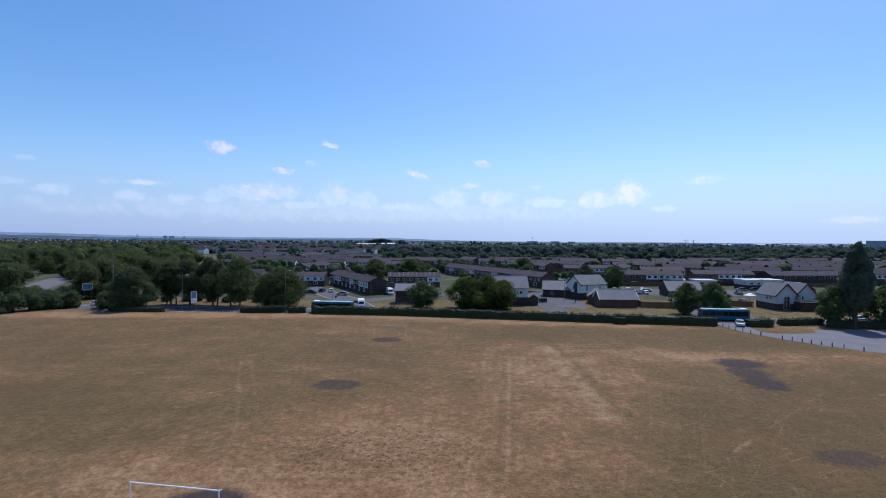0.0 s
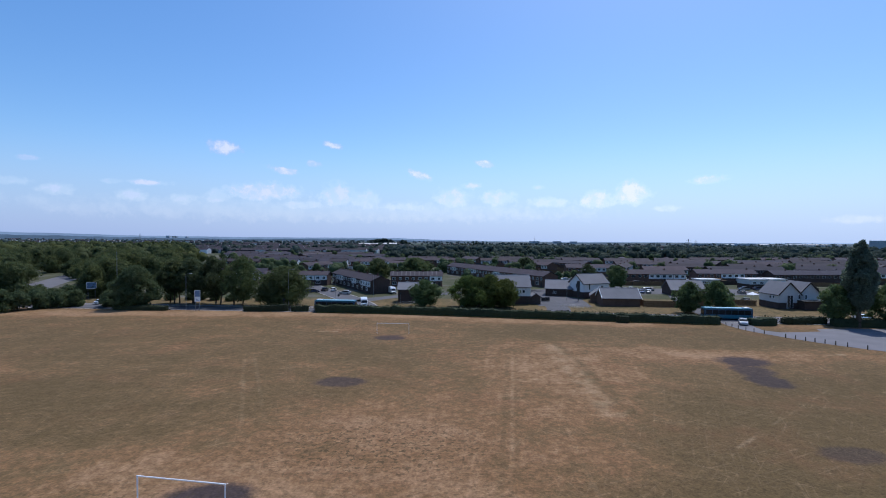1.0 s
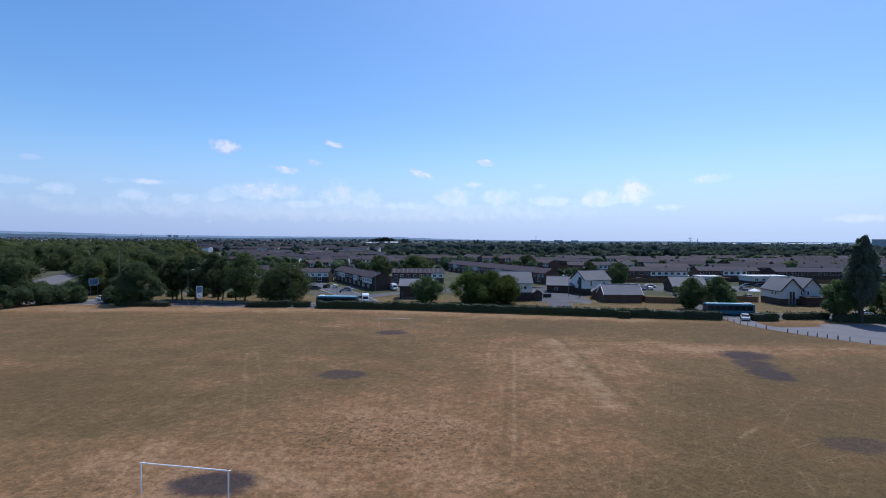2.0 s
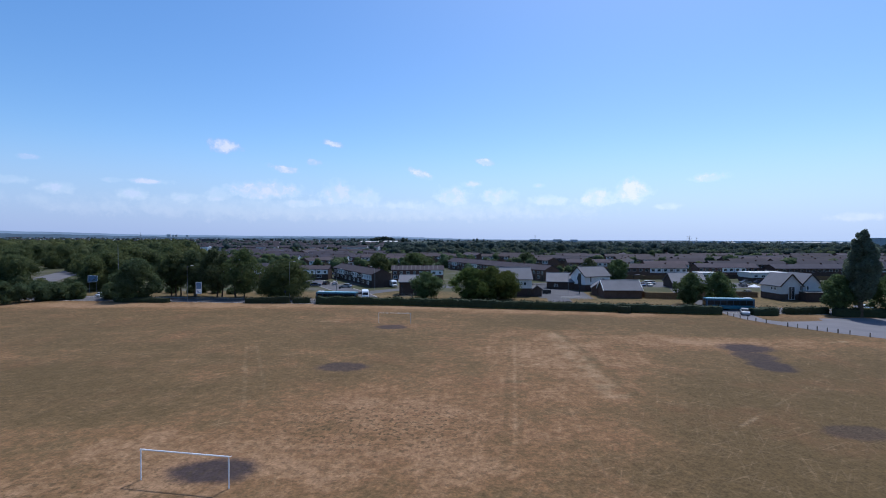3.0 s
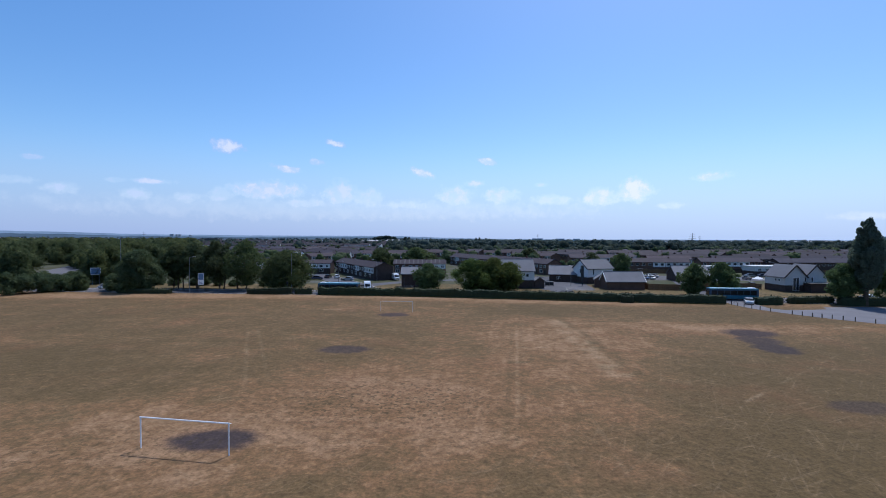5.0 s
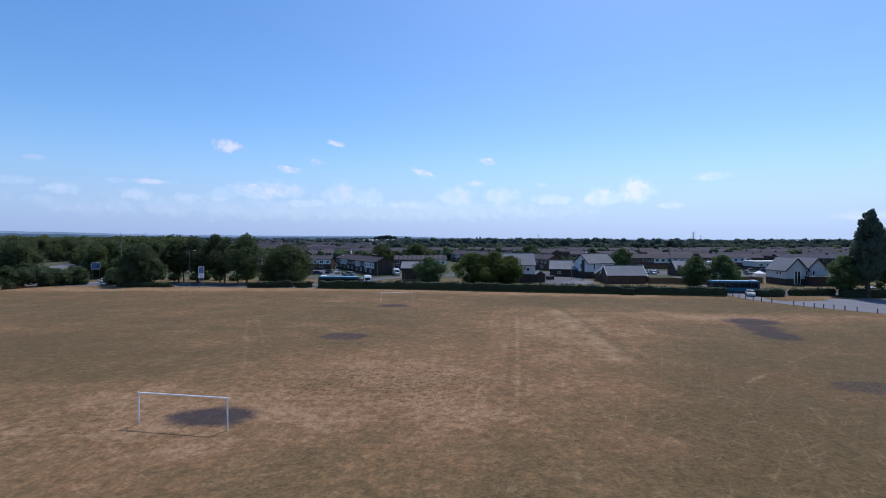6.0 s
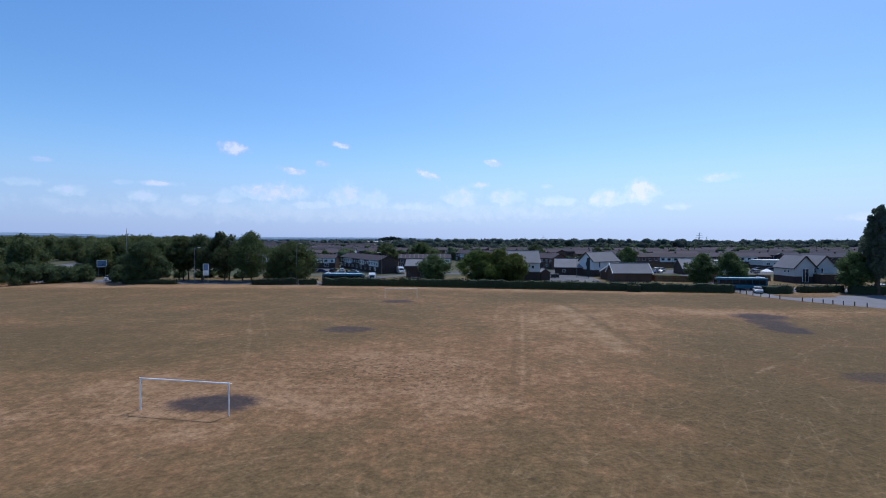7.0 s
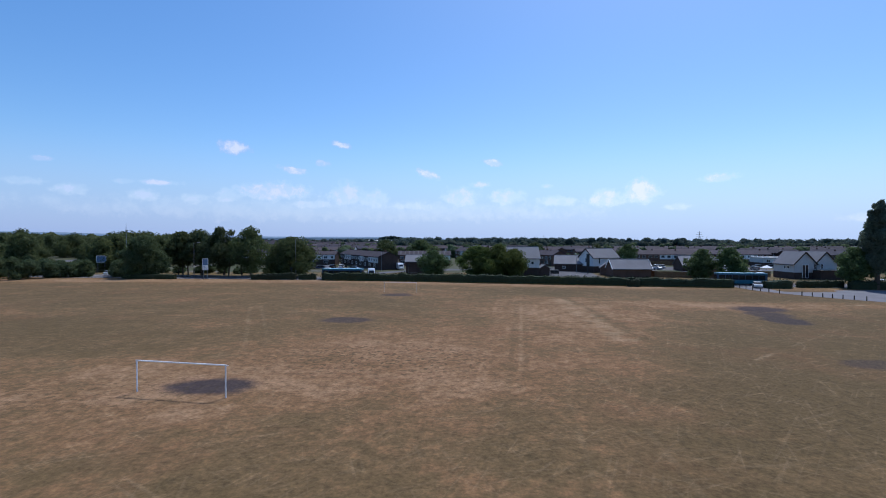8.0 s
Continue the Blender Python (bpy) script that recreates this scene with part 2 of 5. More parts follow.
GROUND = ground_material()
ASPHALT = plain("asphalt", (0.095, 0.093, 0.1), 0.9, 0.2, 0.25, 8)
PALE_ASPHALT = plain("sunbleached_asphalt", (0.15, 0.145, 0.155), 0.9, 0.18, 0.2, 6)
KERB = plain("concrete", (0.42, 0.4, 0.37), 0.9, 0.2, 1.0, 20)
WHITE = plain("white_paint", (0.8, 0.8, 0.8), 0.45, 0.06, 1.5, 20)
RENDER_WHITE = plain("white_render", (0.62, 0.61, 0.6), 0.85, 0.1, 0.5, 10)
RENDER_GREY = plain("pale_grey_render", (0.5, 0.49, 0.48), 0.85, 0.1, 0.5, 10)
BOARDING = plain("white_boarding", (0.64, 0.64, 0.64), 0.6, 0.1, 0.6, 10)
BRICK = plain("red_brown_brick", (0.13, 0.075, 0.055), 0.9, 0.25, 0.9, 9)
DARK_BRICK = plain("dark_brick", (0.075, 0.05, 0.042), 0.9, 0.25, 0.9, 9)
TILE = plain("brown_concrete_roof_tiles", (0.043, 0.04, 0.053), 0.85, 0.3, 0.3, 5, per_object=0.25, other=(0.05, 0.039, 0.043))
TILE_RED = plain("weathered_red_roof_tiles", (0.06, 0.045, 0.051), 0.85, 0.3, 0.3, 5, per_object=0.25, other=(0.041, 0.039, 0.053))
TILE_PALE = plain("pale_weathered_tiles", (0.1, 0.092, 0.098), 0.85, 0.25, 0.3, 5)
SLATE = plain("grey_slate", (0.16, 0.158, 0.17), 0.75, 0.15, 0.3, 5)
TIMBER = plain("stained_timber", (0.16, 0.095, 0.05), 0.8, 0.3, 1.5, 14)
DARK_TIMBER = plain("dark_timber", (0.06, 0.045, 0.035), 0.85, 0.3, 2, 14)
STEEL = plain("galvanised_steel", (0.2, 0.21, 0.22), 0.5, 0.15, 2, 20, 0.6)
BLACK = plain("black_plastic", (0.02, 0.02, 0.022), 0.6, 0.2)
RUBBER = plain("tyre_rubber", (0.025, 0.025, 0.025), 0.9, 0.2)
BUS_TEAL = plain("teal_coach_paint", (0.015, 0.12, 0.17), 0.35, 0.08)
BUS_DARK = plain("dark_blue_coach_paint", (0.012, 0.05, 0.1), 0.35, 0.1)
BUS_PALE = plain("pale_blue_coach_roof", (0.2, 0.4, 0.5), 0.45, 0.08)
SIGN_BLUE = plain("blue_sign", (0.1, 0.17, 0.28), 0.5, 0.1)
# concrete of far blocks, made paler and bluer to carry the distance haze
HAZY_CONCRETE = plain("haze_paled_concrete", (0.34, 0.38, 0.43), 0.9, 0.1)
BARK = plain("bark", (0.08, 0.06, 0.045), 0.95, 0.3, 2, 16)
LEAF = leafy("broad_leaves", (0.094, 0.122, 0.052))
LEAF_DARK = leafy("dark_leaves", (0.088, 0.112, 0.056))
LEAF_LIGHT = leafy("light_green_leaves", (0.104, 0.138, 0.04))
LEAF_HEDGE = leafy("hedge_leaves", (0.036, 0.044, 0.024), 0.12)
# the next three far-leaf colours have the blue of aerial haze mixed in
LEAF_HAZY = leafy("haze_blue_leaves", (0.12, 0.16, 0.175))
LEAF_FAR_HAZED = leafy("distant_leaves", (0.08, 0.11, 0.1))
LEAF_BELT = leafy("haze_tinted_belt_leaves", (0.07, 0.095, 0.08))
DRY_GRASS = leafy("dry_grass_blades", (0.15, 0.125, 0.05), 0.3)
# veiling glare over the backlit poplar is put into this paler leaf colour
LEAF_POPLAR = leafy("glare_paled_poplar_leaves", (0.14, 0.18, 0.135))


def glass_material(name, tint, rough=0.08, spec=0.7):
    m, nt, b = shader(name, rough)
    b.inputs["Base Color"].default_value = (*tint, 1)
    b.inputs["Specular IOR Level"].default_value = spec
    return m


GLASS = glass_material("window_glass", (0.03, 0.035, 0.04))
CAR_GLASS = glass_material("car_glass", (0.012, 0.014, 0.016), 0.12, 0.3)
HEADLAMP = glass_material("headlamp_glass", (0.6, 0.6, 0.6), 0.15)


def car_paint(name, c):
    m = plain(name, c, 0.28, 0.06, 1, 30, 0.15, 0.02)
    m.node_tree.nodes["Principled BSDF"].inputs["Coat Weight"].default_value = 0.6
    return m


CAR_PAINTS = {"white": car_paint("white_car_paint", (0.75, 0.75, 0.76)), "silver": car_paint("silver_car_paint", (0.42, 0.44, 0.46)),
              "dark blue": car_paint("dark_blue_car_paint", (0.02, 0.04, 0.1)), "black": car_paint("black_car_paint", (0.02, 0.02, 0.022)),
              "red": car_paint("red_car_paint", (0.25, 0.02, 0.02)), "grey": car_paint("grey_car_paint", (0.14, 0.15, 0.16))}

# ---- mesh helpers ----
def link_mesh(name, me, material, parent=None, label=""):
    ob = new(name, me)
    for m in material if isinstance(material, (list, tuple)) else [material]:
        me.materials.append(m)
    if parent is not None:
        ob.parent = parent
    return tagged(ob, label)


def part(name, bm, material, parent=None, label=""):
    me = bpy.data.meshes.new(name)
    bmesh.ops.recalc_face_normals(bm, faces=bm.faces)
    bm.to_mesh(me)
    bm.free()
    return link_mesh(name, me, material, parent, label)


def thing(name, m, label, category, group="", kind=""):
    ob = new(name)
    ob.empty_display_size = 0.5
    ob.matrix_world = m
    return tagged(ob, label, category, group, kind)


def add_box(bm, x0, x1, y0, y1, z0, z1, bevel=0.0):
    r = bmesh.ops.create_cube(bm, size=1.0, matrix=Matrix.LocRotScale(((x0 + x1) / 2, (y0 + y1) / 2, (z0 + z1) / 2), None, (x1 - x0, y1 - y0, z1 - z0)))
    if bevel:
        edges = list({e for v in r["verts"] for e in v.link_edges})
        bmesh.ops.bevel(bm, geom=edges, offset=bevel, segments=2, affect="EDGES", profile=0.6)


def box(x0, x1, y0, y1, z0, z1, bevel=0.0):
    bm = bmesh.new()
    add_box(bm, x0, x1, y0, y1, z0, z1, bevel)
    return bm


def add_tube(bm, p, q, r0, r1, sides=10):
    p, q = Vector(p), Vector(q)
    rot = (q - p).to_track_quat("Z", "Y").to_matrix().to_4x4()
    bmesh.ops.create_cone(bm, cap_ends=True, segments=sides, radius1=r0, radius2=r1, depth=(q - p).length, matrix=Matrix.Translation((p + q) / 2) @ rot)


def tube(p, q, r0, r1=None, sides=10):
    bm = bmesh.new()
    add_tube(bm, p, q, r0, r0 if r1 is None else r1, sides)
    return bm


def prism(outline, axis, a, b):
    """An outline of (u, v) drawn out from a to b along x ('x': u=y, v=z), y ('y': u=x, v=z) or z ('z': u=x, v=y)."""
    bm = bmesh.new()
    def at(u, v, w):
        return (w, u, v) if axis == "x" else (u, w, v) if axis == "y" else (u, v, w)
    lo = [bm.verts.new(at(u, v, a)) for u, v in outline]
    hi = [bm.verts.new(at(u, v, b)) for u, v in outline]
    bm.faces.new(lo)
    bm.faces.new(list(reversed(hi)))
    for i in range(len(lo)):
        j = (i + 1) % len(lo)
        bm.faces.new((lo[i], lo[j], hi[j], hi[i]))
    return bm


def raw_mesh(name, verts, faces):
    me = bpy.data.meshes.new(name)
    me.from_pydata([tuple(v) for v in verts], [], [tuple(f) for f in faces])
    me.update()
    return me


def quick_mesh(name, v, quads, tris=None):
    """A large mesh of quads and triangles, straight from arrays."""
    t = np.zeros((0, 3), int) if tris is None else tris
    me = bpy.data.meshes.new(name)
    me.vertices.add(len(v))
    me.vertices.foreach_set("co", np.asarray(v, float).ravel())
    me.loops.add(quads.size + t.size)
    me.loops.foreach_set("vertex_index", np.concatenate([quads.ravel(), t.ravel()]))
    me.polygons.add(len(quads) + len(t))
    me.polygons.foreach_set("loop_start", np.concatenate([np.arange(0, quads.size, 4), quads.size + np.arange(0, t.size, 3)]))
    me.update(calc_edges=True)
    me.validate()
    return me


def ribbon(line, half, z, name):
    """A strip of paving along a bent line of (x, y), smoothed, half as wide as given on each side."""
    pts = [Vector((x, y, 0)) for x, y in line]
    fine = []
    for i in range(len(pts) - 1):
        a, b, c, d = pts[max(i - 1, 0)], pts[i], pts[i + 1], pts[min(i + 2, len(pts) - 1)]
        for k in range(8):
            t = k / 8
            fine.append(0.5 * ((2 * b) + (c - a) * t + (2 * a - 5 * b + 4 * c - d) * t * t + (3 * b - a - 3 * c + d) * t ** 3))
    fine.append(pts[-1])
    v = []
    for i, p in enumerate(fine):
        d = (fine[min(i + 1, len(fine) - 1)] - fine[max(i - 1, 0)]).normalized()
        n = Vector((-d.y, d.x, 0))
        v += [p + n * half + Vector((0, 0, z)), p - n * half + Vector((0, 0, z))]
    return raw_mesh(name, v, [(2 * i, 2 * i + 1, 2 * i + 3, 2 * i + 2) for i in range(len(fine) - 1)]), fine


# ---- ground, one sheet to the horizon ----
def land_height(x, y):
    """Flat near the field; far off it rises into low hills in the west and falls gently away in the east."""
    r = math.hypot(x, y)
    f = min(1.0, max(0.0, (r - 1500) / 2600))
    west = min(1.0, max(0.0, (-x / max(r, 1) - 0.45) / 0.3))
    n = noise.noise((x / 700, y / 700, 1.7)) + 0.5 * noise.noise((x / 260, y / 260, 4.1))
    fall = min(1.0, max(0.0, (r - 620) / 1900)) * min(1.0, max(0.0, (x / max(r, 1) + 0.12) / 0.4))
    return f * (4 + 3 * n + 14 * west * (0.75 + 0.25 * n)) - 11 * fall


def build_ground():
    xs = [s * a for s, a in ((-1, 4800), (-1, 4400))] + [i * 200 - 4200 for i in range(43)] + [4400, 4800]
    ys = [-600, -300] + [i * 150 for i in range(31)] + [4650, 4800]
    v = [(x, y, land_height(x, y)) for y in ys for x in xs]
    w = len(xs)
    f = [(j * w + i, j * w + i + 1, (j + 1) * w + i + 1, (j + 1) * w + i) for j in range(len(ys) - 1) for i in range(w - 1)]
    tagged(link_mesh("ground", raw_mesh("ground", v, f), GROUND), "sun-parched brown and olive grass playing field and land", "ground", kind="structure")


build_ground()

MAIN_ROAD = [(-300, 170), (-200, 156), (-140, 149.5), (-75, 144), (-35, 141), (0, 137.5), (36, 132), (72, 126.3), (110, 121), (220, 104)]
me, _ = ribbon(MAIN_ROAD, 3.6, 0.03, "road")
tagged(link_mesh("road", me, ASPHALT), "grey asphalt main road behind the field hedge", "road", kind="structure")
for side in (-1, 1):
    shifted = [(x, y + side * 4.2) for x, y in MAIN_ROAD]
    me, _ = ribbon(shifted, 0.12, 0.1, "kerb")
    tagged(link_mesh("kerb", me, KERB), "pale concrete road kerb", "kerb", kind="structure")
me, _ = ribbon([(x, y + 5.6) for x, y in MAIN_ROAD], 1.0, 0.11, "pavement")
tagged(link_mesh("pavement", me, PALE_ASPHALT), "pale asphalt footway beside the main road", "pavement", kind="structure")
for line, half, label in (([(-20, 140), (-21.5, 149), (-26, 160), (-32, 172), (-40, 186), (-50, 203), (-60, 220)], 4.2, "estate road between terraces"),
                          ([(-25, 160), (-18, 170), (-8, 178), (10, 186), (40, 196), (80, 200), (120, 196)], 3.2, "estate side road with parked cars"),
                          ([(36, 138), (38, 150), (37, 165), (38, 182), (42, 196)], 3.4, "paved yard and drive between houses"),
                          ([(74.5, 122), (75.5, 128), (80, 150), (86, 170), (96, 196)], 3.0, "side road beside the tree pair"),
                          ([(-152, 174), (-158, 187), (-166, 201), (-180, 229), (-192, 254), (-228, 330)], 6.5, "wide grey road through the wood"),
                          ([(-104, 145), (-106.5, 158), (-119, 185), (-150, 215)], 3.0, "lane under the trees")):
    me, middle = ribbon(line, half, 0.045, "road")
    if half > 4 and half < 5:
        for side in (-1, 1):
            edge = []
            for a, b in zip(middle[4:], middle[5:]):
                d = (b - a).normalized()
                edge.append((a.x - d.y * side * (half + 0.12), a.y + d.x * side * (half + 0.12)))
            kerb_me, _ = ribbon(edge[::4], 0.15, 0.14, "kerb")
            tagged(link_mesh("kerb", kerb_me, KERB), "pale concrete kerb beside the estate road", "kerb", kind="structure")
    tagged(link_mesh("road", me, PALE_ASPHALT if half > 5 else ASPHALT), label, "road", kind="structure")

for corners, label in (([(33, 150.5), (49, 149.5), (51, 168), (41, 192), (31, 190)], "grey paved yard between the houses"), ([(79, 186), (124, 181), (127, 203), (80, 206)], "grey estate parking yard"), ([(63, 184), (78.8, 181), (79.8, 207), (64, 210)], "grey parking yard behind the houses")):
    bm = bmesh.new()
    bm.faces.new([bm.verts.new((x, y, 0.035)) for x, y in corners])
    tagged(part("yard", bm, ASPHALT), label, "yard", kind="structure")

CAR_PARK = [(72.4, 122), (71.8, 118), (72.2, 112), (74, 107), (76.5, 102), (79.6, 97), (84, 92), (92, 85), (106, 76), (140, 60), (150, 112), (112, 113), (98, 114), (90, 113.4),
            (88.6, 110.4), (84, 109.4), (78.5, 109.2), (76.4, 111.5), (77.2, 116), (79, 122)]
bm = bmesh.new()
bm.faces.new([bm.verts.new((x, y, 0.03)) for x, y in CAR_PARK])
bmesh.ops.triangulate(bm, faces=bm.faces)
tagged(part("car_park", bm, PALE_ASPHALT), "sunbleached grey car park and entrance drive", "car park", kind="structure")


# ---- trees and hedges ----
bm = bmesh.new()
bmesh.ops.create_icosphere(bm, subdivisions=2, radius=1)
BALL_V = np.array([tuple(v.co) for v in bm.verts])
BALL_F = [tuple(v.index for v in f.verts) for f in bm.faces]
bm.free()
BALL_F = np.array([(a, b, c, c) for a, b, c in BALL_F])


def leaf_cores(rng, centres, radii, scale=0.72, squash=1.0):
    """Uneven dense lumps at the heart of each lobe, so that a crown is no veil."""
    vs, fs, base = [], [], 0
    for c, r in zip(centres, radii):
        b = BALL_V * np.array((r, r, r * squash)) * scale * (0.75 + 0.45 * rng.random((len(BALL_V), 1))) + np.array(c)
        vs.append(b)
        fs.append(BALL_F[:, :3] + base)
        base += len(b)
    return np.concatenate(vs), np.concatenate(fs)


def leaf_cloud(rng, centres, radii, count, size, squash=1.0, shell=0.55):
    """Small leaf clumps (bent quads) scattered through the outer part of several lobes."""
    centres, radii = np.asarray(centres, float), np.asarray(radii, float)
    weight = radii ** 2 / (radii ** 2).sum()
    pick = rng.choice(len(radii), count, p=weight)
    d = rng.normal(size=(count, 3))
    d /= np.linalg.norm(d, axis=1)[:, None]
    rad = radii[pick] * (shell + (1.08 - shell) * rng.random(count) ** 0.6)
    c = centres[pick] + d * rad[:, None] * np.array((1, 1, squash))
    a = rng.normal(size=(count, 3))
    a /= np.linalg.norm(a, axis=1)[:, None]
    n = d + 0.9 * rng.normal(size=(count, 3))
    b = np.cross(n, a)
    b /= np.linalg.norm(b, axis=1)[:, None] + 1e-6
    a = np.cross(b, n)
    a /= np.linalg.norm(a, axis=1)[:, None] + 1e-6
    s = size * (0.6 + 0.8 * rng.random(count))[:, None]
    v = np.stack([c - a * s - b * s * 0.3, c + b * s * 0.7 - a * s * 0.1, c + a * s + b * s * 0.25, c - b * s * 0.7 + a * s * 0.2], 1).reshape(-1, 3)
    return v, np.arange(count * 4).reshape(-1, 4)


def crown_lobes(rng, h, w, low=0.25, lobes=16, tall=False, lobe=1.0):
    """Places and sizes of the lobes that make an uneven crown: a lopsided envelope, bays and sprays that stand out of it."""
    c, r = [], []
    turn, lean = rng.random() * 6.28, rng.normal(size=2) * 0.05 * w
    sway = rng.random(4) * 6.28
    for i in range(lobes):
        u = (i + 0.5) / lobes
        z = h * (low + (0.98 - low) * u)
        ang = turn + i * 2.4 + rng.random() * 1.2
        rr = (0.23 + 0.13 * rng.random()) * w * lobe * (0.55 + 0.75 * rng.random() ** 1.5 if lobe < 1 else 1)
        if tall:
            girth = float(np.interp(u, (0, 0.12, 0.3, 0.5, 0.66, 0.82, 1), (0.3, 0.6, 0.92, 1.0, 0.7, 0.45, 0.14)))
            rr *= (0.26 + 0.4 * girth) * (0.55 + 0.75 * rng.random())
            reach = w / 2 * girth * (0.8 + 0.4 * rng.random())
        else:
            bulge = 1 + 0.14 * math.sin(2 * ang + sway[0]) + 0.1 * math.sin(3 * ang + 5 * u + sway[1]) + 0.08 * math.sin(9 * u + sway[2])
            reach = math.sin(math.pi * min(0.96, max(0.1, (0.18 + 0.82 * u) ** (0.8 if lobe == 1 else 1.1)))) * w / 2 * bulge
        off = max(0.0, reach - rr * 0.6) * (0.6 + 0.55 * rng.random())
        zz = min(z, h - rr * 0.8)
        c.append((off * math.cos(ang) + lean[0] * u, off * math.sin(ang) + lean[1] * u, max(zz, h * low * 0.6 + rr * 0.5)))
        r.append(rr)
    if tall:
        for k in range(lobes // 2):
            up, ang = 0.15 + 0.85 * rng.random(), rng.random() * 6.28
            girth = float(np.interp(up, (0, 0.3, 0.5, 0.82, 1), (0.4, 0.92, 1.0, 0.48, 0.12)))
            c.append((w / 2 * girth * 1.02 * math.cos(ang), w / 2 * girth * 1.02 * math.sin(ang), h * (low + (1.0 - low) * up)))
            r.append((0.05 + 0.05 * rng.random()) * w)
    if lobe < 1 and not tall:
        for k in range(lobes // 3):
            ang, up = rng.random() * 6.28, 0.45 + 0.55 * rng.random()
            rr = (0.05 + 0.05 * rng.random()) * w
            reach = math.sin(math.pi * min(0.93, 0.15 + 0.8 * up)) * w / 2 * (0.85 + 0.25 * rng.random())
            c.append((reach * math.cos(ang), reach * math.sin(ang), h * (low + (1.0 - low) * up) - rr * 0.5))
            r.append(rr)
    return c, r


def trunk_mesh(rng, h, w, lobes, stems=1):
    bm = bmesh.new()
    for s in range(stems):
        ox, oy = (0, 0) if stems == 1 else (rng.normal() * w * 0.12, rng.normal() * w * 0.06)
        r = 0.028 * h if stems == 1 else 0.016 * h
        lean = Vector((rng.normal() * 0.02 * h, rng.normal() * 0.02 * h, 0))
        fork = Vector((ox, oy, 0.4 * h)) + lean
        add_tube(bm, (ox, oy, -0.1), fork, r, r * 0.7, 8)
        add_tube(bm, fork, fork + Vector((lean.x, lean.y, 0.42 * h)), r * 0.7, r * 0.15, 6)
        for c in lobes[s::stems][:7]:
            add_tube(bm, fork - Vector((0, 0, 0.12 * h * rng.random())), c, r * 0.4, r * 0.08, 5)
    return bm


def tree(name, x, y, h, w, material, label, low=0.22, leaves=3600, size=0.3, seed=0, stems=1, tall=False, squash=0.85, lobes=44, lobe=0.62):
    rng = np.random.default_rng(seed)
    root = thing(name, pose(x, y, 0), label, "tree")
    c, r = crown_lobes(rng, h, w, low, lobes, tall, 1.0 if tall else lobe)
    part("trunk", trunk_mesh(rng, h, w, c, stems), BARK, root)
    v, f = leaf_cloud(rng, c, r, leaves, size, squash)
    cv, cf = leaf_cores(rng, c, r, 0.3 if tall else 0.52, squash)
    v = np.concatenate([v, cv])
    v[:, 2] = np.maximum(v[:, 2], h * low * 0.3)
    link_mesh("crown", quick_mesh("crown", v, f, cf + 4 * leaves), material, root)
    return root


def hedge(points, width, h, label, seed=0, density=44, material=None):
    """A clipped but uneven hedge along a line, its face covered with leaf clumps."""
    rng = np.random.default_rng(seed)
    v, f, lv = [], [], []
    pts = [Vector((*p, 0)) for p in points]
    total = sum((b - a).length for a, b in zip(pts, pts[1:]))
    steps = max(6, int(total / 0.8))
    prof = [(-0.5, 0.0), (-0.52, 0.6), (-0.42, 0.92), (0.0, 1.0), (0.42, 0.92), (0.52, 0.6), (0.5, 0.0)]
    line = []
    for i in range(steps + 1):
        s, acc = total * i / steps, 0
        for a, b in zip(pts, pts[1:]):
            L = (b - a).length
            if s <= acc + L + 1e-6:
                line.append((a + (b - a) * ((s - acc) / L), (b - a).normalized()))
                break
            acc += L
    for i, (p, d) in enumerate(line):
        n = Vector((-d.y, d.x, 0))
        k = 1 + 0.22 * noise.noise((p.x * 0.35, p.y * 0.35, seed)) + 0.1 * rng.normal() * 0.6
        end = 0.55 if i in (0, len(line) - 1) else 1.0
        for u, z in prof:
            q = p + n * (u * width * end * (0.92 + 0.16 * rng.random())) + Vector((0, 0, z * h * k * (0.9 if end < 1 else 1)))
            v.append(q)
    m = len(prof)
    f = [(i * m + j, i * m + j + 1, (i + 1) * m + j + 1, (i + 1) * m + j) for i in range(len(line) - 1) for j in range(m - 1)]
    f += [tuple(range(m)), tuple(range(len(v) - m, len(v)))[::-1]]
    count = int(total * density)
    base = np.array([tuple(q) for q in v])
    idx = rng.integers(0, len(base), count)
    c = base[idx] + rng.normal(size=(count, 3)) * np.array((0.28, 0.2, 0.14))
    c[:, 2] = np.abs(c[:, 2])
    lv, lf = leaf_cloud(rng, [(0, 0, 0)], [0.01], count, 0.16)
    lv = lv.reshape(-1, 4, 3) + c[:, None, :]
    root = thing("hedge", pose(0, 0, 0), label, "hedge")
    link_mesh("woody_body", raw_mesh("woody_body", base, f), material or LEAF_HEDGE, root)
    link_mesh("foliage", quick_mesh("foliage", lv.reshape(-1, 3), lf), material or LEAF_HEDGE, root)
    return root


hedge([(-53.5, 138.4), (-41, 138.6)], 1.6, 1.7, "trimmed dark green hedge beside the road", 3)
hedge([(-40, 138.6), (-35.2, 138.4)], 1.6, 1.6, "short dark green hedge beside the road", 4)
hedge([(-33, 137.4), (-9, 134.8), (21, 128.8), (48.6, 123.4), (71.0, 119.6)], 2.2, 2.05, "long trimmed dark green hedge along the field", 5, 60)
hedge([(46.5, 122.2), (49.5, 121.6)], 2.0, 1.7, "rounded shrub swelling from the hedge", 6)
hedge([(77.8, 118.8), (84, 118.9)], 3.0, 1.9, "clipped green hedge beside the car park entrance", 7)
hedge([(87, 120.5), (98, 121)], 2.2, 1.6, "low green hedge behind the car park", 8)
